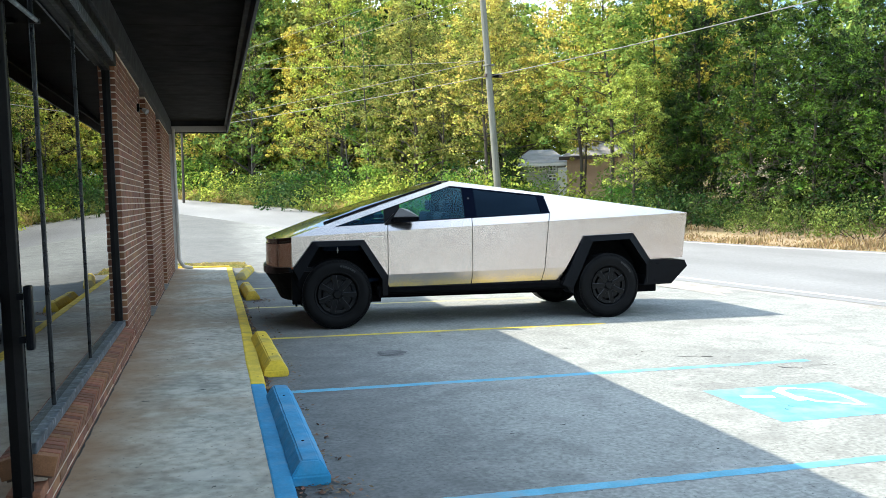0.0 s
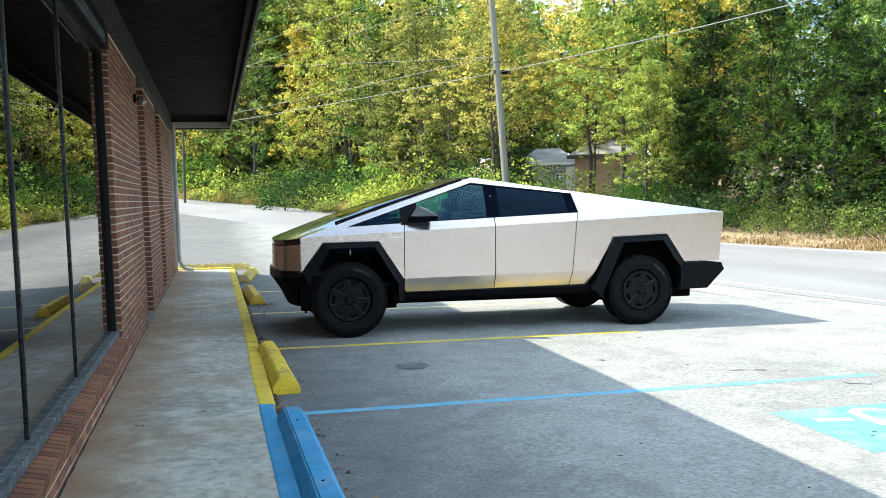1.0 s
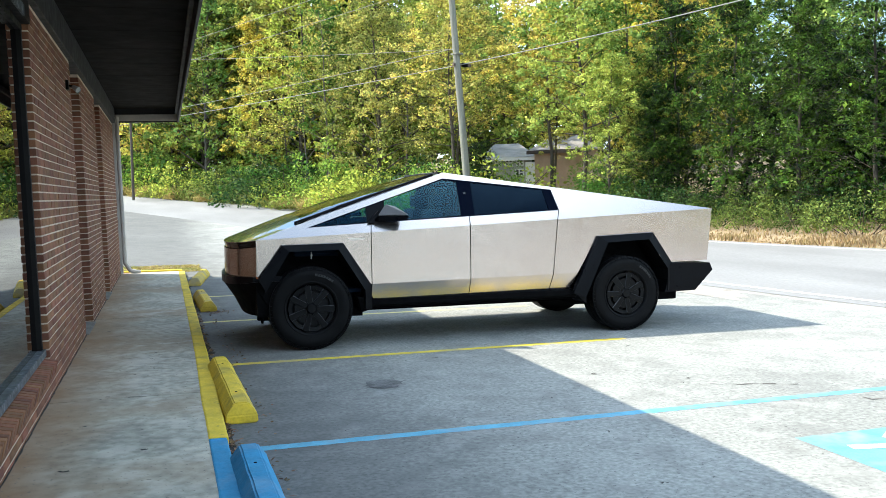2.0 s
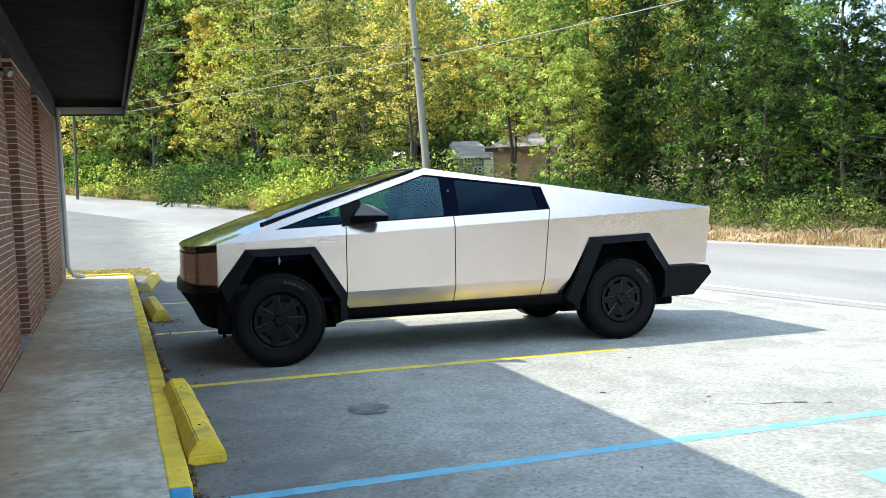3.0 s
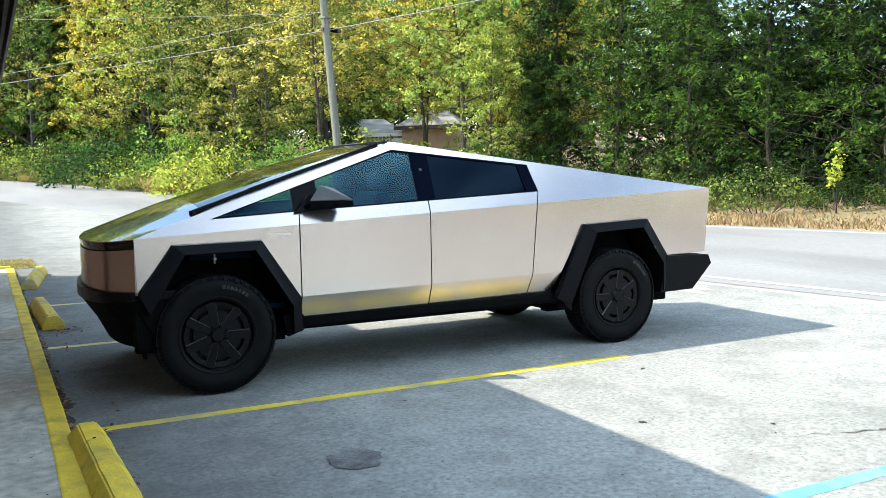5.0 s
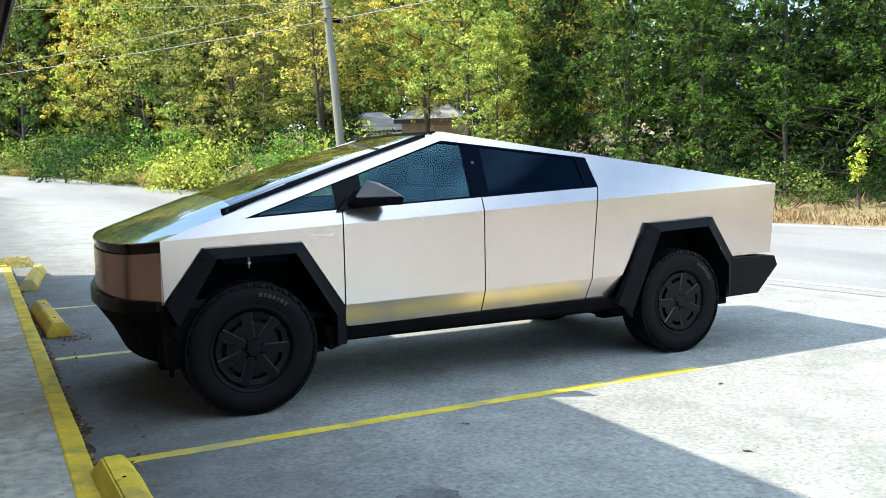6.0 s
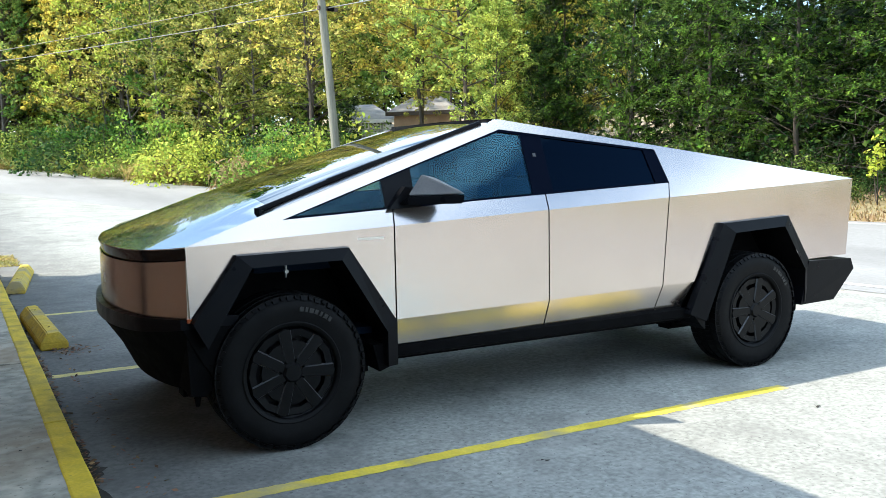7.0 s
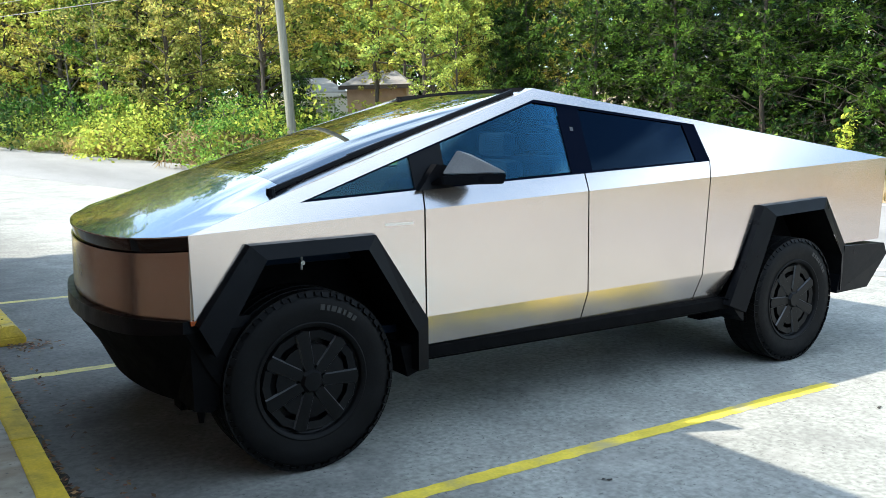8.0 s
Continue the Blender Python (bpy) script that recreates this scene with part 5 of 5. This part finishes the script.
def spray_cloud(rnd, pts, per, size, length):
    """Feathery evergreen sprays: slim blades fanned along drooping plumes that point outwards."""
    # the lowest limbs have lost most of their sprays
    pts = [q for q in pts if rnd.uniform() < 0.35 + q[2] / 4.5]
    p = np.array([q[:3] for q in pts])
    k = np.array([q[3] for q in pts])
    d = np.stack([p[:, 0], p[:, 1], np.zeros(len(p))], 1)
    d /= np.maximum(0.2, np.linalg.norm(d, axis=1))[:, None]
    d[:, 2] += rnd.uniform(-0.3, 1.3, len(p))
    d += rnd.normal(0, 0.45, d.shape)
    d /= np.linalg.norm(d, axis=1)[:, None]
    n = len(p) * per
    p, k, d = (np.repeat(q, per, axis=0) for q in (p, k, d))
    u = rnd.uniform(0, 1, n)
    tip = np.repeat(rnd.normal(0, 0.8, (len(p) // per, 3)) + np.array((0, 0, 1.0)), per, axis=0)
    side = np.cross(d, tip)
    side /= np.maximum(0.2, np.linalg.norm(side, axis=1))[:, None]
    fan = rnd.uniform(-1, 1, n) * (0.30 * length * k) * (0.35 + np.sin(u * 2.6))
    c = p + d * (u * length * k)[:, None] + side * fan[:, None] + rnd.normal(0, 0.028, (n, 3))
    c[:, 2] -= 0.35 * length * k * u * u
    along = d + side * (1.6 * fan / (length * k))[:, None] + rnd.normal(0, 0.22, (n, 3))
    face = np.array((0, 0, 0.85)) + 0.55 * np.stack([d[:, 0], d[:, 1], 0 * u], 1) + rnd.normal(0, 0.55, (n, 3))
    return blades_at(rnd, c, face, along, size, 0.30)


def crown_mesh(name, v, f, mat):
    me = bpy.data.meshes.new(name)
    me.vertices.add(len(v))
    me.vertices.foreach_set("co", v.astype(np.float32).ravel())
    me.loops.add(f.size)
    me.loops.foreach_set("vertex_index", f.astype(np.int32).ravel())
    me.polygons.add(len(f))
    me.polygons.foreach_set("loop_start", np.arange(0, f.size, f.shape[1], dtype=np.int32))
    me.update()
    me.validate()
    me.materials.append(mat)
    return me


def limbs(rnd, height, bare, reach, count, r0, lean=0.05, upward=0.6, each=7, close=False):
    """A tapered trunk with limbs and twigs; gives the mesh and the limb points."""
    bm = bmesh.new()
    pts, p = [], Vector((0, 0, -0.3))
    segs = 8
    trunk = [p.copy()]
    for i in range(segs):
        p = p + Vector((rnd.normal(0, lean) * height / segs, rnd.normal(0, lean) * height / segs, height / segs))
        trunk.append(p.copy())
    for i in range(segs):
        tube(bm, trunk[i], trunk[i + 1], r0 * (1 - 0.88 * i / segs), r0 * (1 - 0.88 * (i + 1) / segs), 8)
    for i in range(count):
        t = bare + (1 - bare) * (i + rnd.uniform(0, 1)) / count
        k = min(segs - 1, int(t * segs))
        a = trunk[k].lerp(trunk[k + 1], t * segs - k)
        ang = i * 2.4 + rnd.uniform(-0.5, 0.5)
        ln = reach(t) * rnd.uniform(0.7, 1.15)
        d = Vector((math.cos(ang), math.sin(ang), upward * rnd.uniform(0.5, 1.3)))
        mid = a + d * ln * 0.5 + Vector((0, 0, rnd.uniform(-0.1, 0.15) * ln))
        end = mid + Vector((d.x, d.y, d.z * 0.5)) * ln * 0.5
        rr = r0 * (1 - 0.85 * t) * (0.2 if close else 0.45)
        tube(bm, a, mid, rr, rr * 0.6, 5)
        tube(bm, mid, end, rr * 0.6, rr * 0.15, 5)
        for j in range(each):
            u = rnd.uniform(0.12 if close else 0.5, 1.05)
            q = a.lerp(mid, u * 2) if u < 0.5 else mid.lerp(end, u * 2 - 1)
            q = q + Vector(rnd.normal(0, (0.05 * ln + 0.05) if close else (0.13 * ln + 0.1), 3))
            pts.append((*q, rnd.uniform(0.6, 1.2)))
    return bm, pts


def tree_kind(seed, mat, height, bare, radius, count, per, size, spread, r0, shape, word, upward=0.6, flat=0.0, slim=0.55, droop=0.0, spray=0.0, bark=BARK, each=7, core=14):
    rnd = np.random.default_rng(seed)
    bm, pts = limbs(rnd, height, bare, lambda t: radius * shape(t), count, r0, upward=upward, each=each, close=spray > 0)
    v, f = spray_cloud(rnd, pts, per, size, spray) if spray else leaf_cloud(rnd, pts, per, size, spread, flat, slim, droop)
    # larger inner foliage that closes the heart of the crown
    heart = []
    for i in range(150 if spray else 70):
        t = bare + 0.04 + (0.9 - bare) * rnd.uniform(0, 1)
        a, r = rnd.uniform(0, 6.283), radius * shape(t) * rnd.uniform(0.05, 0.6)
        heart.append((r * math.cos(a), r * math.sin(a), height * t + 0.25 * r * upward, 1.0))
    v2, f2 = leaf_cloud(rnd, heart, core, 0.11, 0.42, loose=1.0)
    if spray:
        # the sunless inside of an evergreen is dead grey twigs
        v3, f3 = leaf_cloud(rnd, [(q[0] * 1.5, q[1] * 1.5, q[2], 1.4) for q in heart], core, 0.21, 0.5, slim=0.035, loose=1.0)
    v, f = np.concatenate([v, v2]), np.concatenate([f, f2 + len(v)])
    th = thing("tree", pose(0, 0, -500), word, "tree", "roadside trees")
    part("trunk", bm, bark, th)
    crown = new("crown", crown_mesh("crown", v, f, mat))
    crown.parent = th
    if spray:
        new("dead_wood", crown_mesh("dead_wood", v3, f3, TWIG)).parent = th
    return th


round_top = lambda t: math.sin(min(1.0, 0.25 + (1 - t) * 1.1) * math.pi / 2) * (1.0 if t < 0.6 else 1.25 - 0.45 * t)
cone_top = lambda t: max(0.12, 1.05 - t) ** 0.6
WORDS = ((LEAF_GOLD, 11.5, "tall broadleaf tree turning yellow at the wood's edge"), (LEAF_LIME, 11, "tall yellow-green broadleaf tree in the wood"),
         (LEAF_GREEN, 12, "tall green broadleaf tree in the wood"), (LEAF_OLIVE, 11.5, "tall broadleaf tree with thinning olive-brown leaves"))
NEAR = [tree_kind(61 + i, m, h, 0.12, 3.0, 40, 29, 0.076, 0.30, 0.13, round_top, w, each=12, core=8) for i, (m, h, w) in enumerate(WORDS)]
NEAR += [tree_kind(81 + i, m, h * 1.05, 0.22, 2.7, 34, 29, 0.076, 0.29, 0.11, round_top, w, upward=0.9, each=11, core=8) for i, (m, h, w) in enumerate(WORDS)]
GOLD = [tree_kind(11 + i, m, h, 0.10, 3.3, 40, 17, 0.112, 0.40, 0.16, round_top, w, each=12) for i, (m, h, w) in enumerate(WORDS)]
AIRY = tree_kind(18, LEAF_LIME, 11.5, 0.30, 2.7, 34, 34, 0.075, 0.30, 0.11, round_top, "slender lime-green tree with an airy crown", each=12)
THIN = tree_kind(17, LEAF_OLIVE, 11.5, 0.36, 3.4, 30, 30, 0.07, 0.30, 0.10, round_top, "slender dark-stemmed tree with thin olive leaves", upward=0.35, each=11)
BACK = [tree_kind(21 + i, m, h + 1, 0.1, 4.0, 36, 14, 0.195, 0.85, 0.2, round_top, w) for i, (m, h, w) in enumerate(WORDS)]
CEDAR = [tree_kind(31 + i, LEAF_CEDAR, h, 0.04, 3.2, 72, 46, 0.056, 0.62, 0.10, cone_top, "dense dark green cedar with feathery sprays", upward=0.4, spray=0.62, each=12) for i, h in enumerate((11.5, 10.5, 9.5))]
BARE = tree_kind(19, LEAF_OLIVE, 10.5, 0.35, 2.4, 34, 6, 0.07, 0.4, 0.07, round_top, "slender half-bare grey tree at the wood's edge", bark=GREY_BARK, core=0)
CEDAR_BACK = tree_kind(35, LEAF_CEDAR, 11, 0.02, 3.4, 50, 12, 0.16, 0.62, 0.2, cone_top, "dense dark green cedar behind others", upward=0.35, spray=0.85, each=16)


def shrub_kind(seed, mat, r, h, count, per, size, word, low=0.2):
    rnd = np.random.default_rng(seed)
    bm, pts = bmesh.new(), []
    for i in range(count):
        ang, rr = rnd.uniform(0, 6.28), r * math.sqrt(rnd.uniform(0, 1))
        top = Vector((rr * math.cos(ang), rr * math.sin(ang), h * rnd.uniform(max(0.35, low), 1.0) * (1 - 0.5 * (rr / r) ** 2)))
        if i % 3 == 0:
            tube(bm, (top.x * 0.3, top.y * 0.3, -0.1), top, 0.02, 0.006, 4)
        pts.append((*top, rnd.uniform(0.6, 1.3)))
        pts.append((top.x * 1.05, top.y * 1.05, top.z * rnd.uniform(low, 0.8), rnd.uniform(0.6, 1.2)))
    v, f = leaf_cloud(rnd, pts, per, size, 0.36 if low < 0.5 else 0.2)
    v[:, 2] = np.maximum(v[:, 2], 0.0)
    th = thing("shrub", pose(0, 0, -500), word, "shrub", "verge shrubs")
    part("stem", bm, BARK, th)
    ob = new("foliage", crown_mesh("foliage", v, f, mat))
    ob.parent = th
    return th


SHRUB = [shrub_kind(51, LEAF_SHRUB, 1.7, 2.2, 44, 33, 0.049, "tangled green shrub on the verge"), shrub_kind(52, LEAF_SHRUB, 1.3, 2.6, 40, 33, 0.049, "bright green sapling thicket"),
         shrub_kind(53, LEAF_GREEN, 2.0, 1.6, 46, 33, 0.049, "low dark green bramble shrub"),
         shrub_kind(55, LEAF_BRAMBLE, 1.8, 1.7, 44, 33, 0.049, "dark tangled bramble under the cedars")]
SAPLING = shrub_kind(54, LEAF_YELLOW, 0.2, 2.4, 9, 16, 0.055, "small bright yellow-leaved sapling on the verge", 0.7)

rnd = np.random.default_rng(71)
blades = [(1.3 * a * math.cos(b), 1.0 * a * math.sin(b), 0.15 + c * 1.0 * (1 - 0.5 * a), 1.0) for a, b, c in zip(rnd.uniform(0, 1, 120) ** 0.6, rnd.uniform(0, 6.28, 120), rnd.uniform(0, 1, 120))]
v, f = leaf_cloud(rnd, blades, 16, 0.14, 0.28, slim=0.14, droop=-1.6)
v[:, 2] = np.maximum(v[:, 2], 0.0)
THICKET = thing("dry_thicket", pose(0, 0, -500), "clump of tall straw-yellow dry grass by the road", "grass clump", "dry grass clumps")
ob = new("tuft", crown_mesh("tuft", v, f, GRASS_DRY))
ob.parent = THICKET
TALL = thing("tall_grass", pose(0, 0, -500), "clump of tall yellow-green grass along the road", "grass clump", "tall grass clumps")
ob = new("tuft", crown_mesh("tuft", v * np.array((1.2, 1.2, 0.9)), f, GRASS_TALL))
ob.parent = TALL


def plant(kind, x, y, s, turn):
    return copy_thing(kind, pose(x, y, ground_z(x, y) - 0.08, 0, 0, turn) @ Matrix.Diagonal((s, s, s * (0.92 + 0.16 * ((turn * 7) % 1)), 1)))


grow = random.Random(77)


def gap(x, y):
    """The clear view between the trees to the houses."""
    return 29 < y < 64 and 0.27 * y < x < 0.58 * y


# broadleaf wood along the bend, in three uneven rows
for row, (off, step) in enumerate(((5.0, 3.1), (9.0, 3.6), (15.0, 4.0))):
    y = 31.0 + row * 2
    while y < 104:
        x = far_edge(y) + off + grow.uniform(-1.2, 1.2)
        if not gap(x, y):
            kinds = NEAR if row == 0 and y < 60 else GOLD if y < (84, 66, 0)[row] else BACK
            k = grow.choice((0, 0, 1, 1, 2, 3))
            plant(kinds[k + (4 if kinds is NEAR and grow.random() < 0.5 else 0)], x, y + grow.uniform(-1, 1), grow.uniform(0.85, 1.15) * (1.0 if y < 58 else 1.25), grow.uniform(0, 360))
        y += step * grow.uniform(0.75, 1.2)
for k, y in enumerate((38.5, 42.5, 46.0, 49.0, 52.0, 57.5, 66.0)):
    plant(BARE, far_edge(y) + 4.3 + 0.9 * math.sin(k * 2.1), y, 0.9 + 0.08 * (k % 3), 70 * k)
plant(AIRY, 15.6, 32.5, 1.0, 40)
plant(NEAR[6], 18.6, 34.5, 0.95, 200)
plant(THIN, 16.4, 37.1, 1.0, 15)
plant(THIN, 17.3, 38.6, 0.72, 100)
plant(THIN, 13.6, 41.5, 1.0, 150)
plant(THIN, 12.2, 37.8, 0.95, 260)
plant(THIN, 23.0, 46.0, 1.0, 80)
for x, y, k, s in ((24, 72, 3, 1.0), (31, 66, 1, 1.1), (36, 58, 2, 1.0), (19, 74, 0, 1.0), (28, 80, 3, 1.0), (37, 72, 2, 1.1), (33, 48, 1, 0.9), (36, 42, 0, 0.9), (44, 52, 2, 1.0), (14, 70, 1, 1.0), (22, 66, 3, 1.15), (20.5, 60, 1, 1.1), (24.5, 63, 0, 1.1), (27, 62, 2, 0.9), (30, 54, 0, 0.85), (17.5, 67, 1, 0.9), (25, 70, 1, 1.0), (33, 60, 3, 1.0), (21, 78, 2, 1.1)):
    plant(BACK[(1, 1, 2, 2)[k]], x, y, s, grow.uniform(0, 360))
for x, y, k, z in ((15.2, 41, 0, 0.6), (14.2, 37, 2, 0.7), (16.6, 36, 0, 0.5), (17.8, 34.6, 2, 0.55), (12.6, 34.6, 1, 0.8), (11.3, 35.0, 0, 0.9), (9.9, 35.2, 1, 0.75), (17.6, 31.8, 0, 0.9), (16.8, 30.6, 2, 0.8), (18.9, 33.4, 1, 0.9), (20.6, 36.0, 0, 1.1), (15.2, 31.0, 1, 0.75), (16.2, 32.2, 0, 0.95), (16.7, 33.7, 1, 1.05)):
    plant(SHRUB[k], x, y, z, grow.uniform(0, 360))
plant(SHRUB[3], 15.6, 28.4, 1.2, 80)
plant(SHRUB[2], 14.5, 28.6, 0.8, 200)
plant(NEAR[5], 15.6, 30.4, 0.55, 60)
plant(SHRUB[3], 12.0, 33.4, 0.95, 20)
plant(CEDAR[2], 12.6, 35.6, 0.36, 20)
plant(SHRUB[3], 13.1, 35.0, 1.1, 120)
plant(SHRUB[1], 10.4, 34.9, 1.0, 70)
plant(SHRUB[3], 16.4, 28.8, 1.0, 10)
plant(CEDAR[1], 17.0, 29.6, 0.5, 130)
plant(SHRUB[2], 12.4, 33.6, 1.15, 60)
plant(SHRUB[0], 9.2, 33.9, 1.2, 250)
plant(SHRUB[0], 13.4, 36.4, 1.25, 10)
plant(NEAR[3], 19.2, 33.2, 0.6, 30)
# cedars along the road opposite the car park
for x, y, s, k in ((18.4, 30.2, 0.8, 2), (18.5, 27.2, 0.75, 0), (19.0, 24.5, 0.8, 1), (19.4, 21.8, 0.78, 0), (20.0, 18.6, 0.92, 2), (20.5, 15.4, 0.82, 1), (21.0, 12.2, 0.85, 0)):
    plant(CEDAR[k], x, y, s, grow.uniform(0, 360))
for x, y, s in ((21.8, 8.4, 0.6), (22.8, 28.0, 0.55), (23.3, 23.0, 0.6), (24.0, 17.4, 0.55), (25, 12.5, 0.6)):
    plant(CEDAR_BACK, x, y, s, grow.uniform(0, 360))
# bushes of the verge, taller and thicker round the bend
y = -10.0
while y < 74:
    x = far_edge(y) + 3.0 + grow.uniform(-0.5, 0.9)
    big = 1.25 if 36 < y < 70 else 0.9
    if y < 30:
        big, x = 0.92, x + 0.35
    plant(SHRUB[grow.choice((0, 2, 2, 3, 3) if y > 30 else (3, 3, 3))], x, y, big * grow.uniform(0.55, 0.95), grow.uniform(0, 360))
    if not gap(x + 2.2, y + 0.8):
        plant(SHRUB[grow.choice((0, 1, 2) if y > 30 else (3, 3, 3))], x + 2.2, y + 0.8, big * grow.uniform(0.7, 1.2), grow.uniform(0, 360))
    y += grow.uniform(1.5, 2.6) if y > 8 else 5.0
for x, y, s in ((9.3, 35.3, 1.35), (10.0, 34.2, 1.1), (10.6, 31.9, 0.8), (11.6, 30.6, 0.7)):
    plant(THICKET, x, y, s, grow.uniform(0, 360))
y = 35.0
while y < 72:
    plant(TALL, far_edge(y) + 1.2 + grow.uniform(-0.3, 0.4), y, grow.uniform(0.55, 1.0), grow.uniform(0, 360))
    y += grow.uniform(0.9, 1.9)
y = 35.5
while y < 66:
    plant(SHRUB[grow.choice((2, 0, 3, 0, 2))], far_edge(y) + 2.7 + grow.uniform(-0.3, 0.5), y, grow.uniform(1.4, 1.95), grow.uniform(0, 360))
    y += grow.uniform(1.6, 2.6)
plant(SAPLING, 17.9, 18.45, 0.8, 20)

# deep wood behind the first rows and its thicket, coloured near black as shade
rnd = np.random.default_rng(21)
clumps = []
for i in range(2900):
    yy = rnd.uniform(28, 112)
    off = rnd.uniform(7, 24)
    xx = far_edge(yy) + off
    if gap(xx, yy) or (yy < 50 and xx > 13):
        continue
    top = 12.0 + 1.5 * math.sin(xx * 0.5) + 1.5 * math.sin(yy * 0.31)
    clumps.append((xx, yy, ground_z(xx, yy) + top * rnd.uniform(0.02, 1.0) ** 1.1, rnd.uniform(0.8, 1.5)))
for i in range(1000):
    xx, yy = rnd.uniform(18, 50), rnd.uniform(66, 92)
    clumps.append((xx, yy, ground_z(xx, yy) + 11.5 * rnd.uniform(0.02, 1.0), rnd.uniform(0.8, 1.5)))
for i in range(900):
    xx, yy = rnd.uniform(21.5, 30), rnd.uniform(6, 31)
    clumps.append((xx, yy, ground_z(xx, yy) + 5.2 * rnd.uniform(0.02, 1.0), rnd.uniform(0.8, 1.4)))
# unseen foliage row added behind the viewpoint to darken the steel's reflections
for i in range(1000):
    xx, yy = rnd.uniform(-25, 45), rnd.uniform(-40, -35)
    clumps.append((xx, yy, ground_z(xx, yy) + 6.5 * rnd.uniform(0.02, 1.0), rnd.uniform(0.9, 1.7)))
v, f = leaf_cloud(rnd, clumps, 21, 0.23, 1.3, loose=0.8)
dob = new("deep_wood", crown_mesh("deep_wood", v, f, LEAF_SHADED))
tagged(dob, "dense foliage behind the first trees, coloured dark for the wood's shade, plus an added unseen row", "woodland", kind="stuff")

# long dry grass along the verge
rnd = np.random.default_rng(9)
n = 26000
gy = rnd.uniform(-10, 75, n)
gx = np.array([far_edge(t) for t in np.linspace(-10, 75, 200)])
gx = np.interp(gy, np.linspace(-10, 75, 200), gx) + 0.35 + np.abs(rnd.normal(0, 1.3, n))
gz = np.array([ground_z(a, b) for a, b in zip(gx, gy)]) - 0.05
tuft = np.array([noise.noise((a * 0.6, b * 0.6, 3.0)) for a, b in zip(gx, gy)])
hgt = rnd.uniform(0.03, 0.15, n) * (0.5 + 1.6 * np.clip(tuft + 0.2, 0, 1)) + 0.55 * np.clip(tuft + 0.15, 0, 1) * np.clip((gx - np.interp(gy, EDGE_Y, EDGE_X) - 0.8) / 2.5, 0, 1) * rnd.uniform(0.3, 1.3, n)
lean = rnd.normal(0, 0.35, (n, 2)) * hgt[:, None]
wd = rnd.normal(0, 1, (n, 2))
wd *= (rnd.uniform(0.012, 0.03, n) / np.linalg.norm(wd, axis=1))[:, None]
base = np.stack([gx, gy, gz], 1)
off = np.concatenate([wd, np.zeros((n, 1))], 1)
tip = base + np.concatenate([lean, hgt[:, None]], 1)
v = np.stack([base - off, base + off, tip], 1).reshape(-1, 3)
gob = new("verge_grass", crown_mesh("verge_grass", v, np.arange(3 * n).reshape(-1, 3), GRASS_DRY))
tagged(gob, "long dry straw-coloured grass along the verge", "grass", kind="stuff")

# dry grass island at the walkway's far end
n = 5000
base = np.stack([rnd.uniform(-1.6, 0.8, n), 21.2 + 1.5 * rnd.uniform(0, 1, n) ** 1.3, np.zeros(n)], 1)
base[:, 2] = [ground_z(a, b) for a, b in base[:, :2]]
hgt = rnd.uniform(0.01, 0.045, n)
wd = np.concatenate([rnd.normal(0, 0.012, (n, 2)), np.zeros((n, 1))], 1)
tip = base + np.concatenate([rnd.normal(0, 0.05, (n, 2)), hgt[:, None]], 1)
v = np.stack([base - wd, base + wd, tip], 1).reshape(-1, 3)
gob = new("grass_island", crown_mesh("grass_island", v, np.arange(3 * n).reshape(-1, 3), GRASS_TALL))
tagged(gob, "patchy dry yellow grass beyond the walkway", "grass", kind="stuff")

# fallen leaves and grit along the kerb and wheel stops
rnd = np.random.default_rng(4)
cl = []
for i in range(620):
    yy = rnd.uniform(4.6, 16.0)
    xx = 0.43 + abs(rnd.normal(0, 0.035)) if rnd.uniform() < 0.6 else 0.62 + abs(rnd.normal(0, 0.07))
    cl.append((*lot(xx, yy, 0.012), 1.0))
for cx, cy, count, wide in ((0.64, 4.98, 70, 0.10), (0.47, 7.45, 40, 0.06), (0.52, 10.2, 50, 0.08), (0.75, 14.25, 40, 0.10), (0.45, 8.0, 90, 0.016), (0.46, 9.3, 70, 0.016), (0.45, 6.2, 60, 0.016), (0.47, 11.5, 120, 0.02), (0.47, 13.4, 90, 0.02), (0.72, 14.3, 60, 0.08)):
    for i in range(count):
        cl.append((*lot(cx + rnd.normal(0, min(wide, 0.1)), cy + rnd.normal(0, max(wide, 0.1) if wide > 0.05 else 0.6), 0.014), 1.0))
v, f = leaf_cloud(rnd, cl, 1, 0.018, 0.006, flat=0.9)
lob = new("leaf_litter", crown_mesh("leaf_litter", v, f, DRY_LEAF))
tagged(lob, "scattered small brown leaves along the kerb", "leaves", kind="stuff")
for kind in NEAR + GOLD + BACK + [AIRY, BARE, THIN] + CEDAR + [CEDAR_BACK, THICKET, TALL, SAPLING] + SHRUB:
    for ob in (*kind.children_recursive, kind):
        bpy.data.objects.remove(ob)
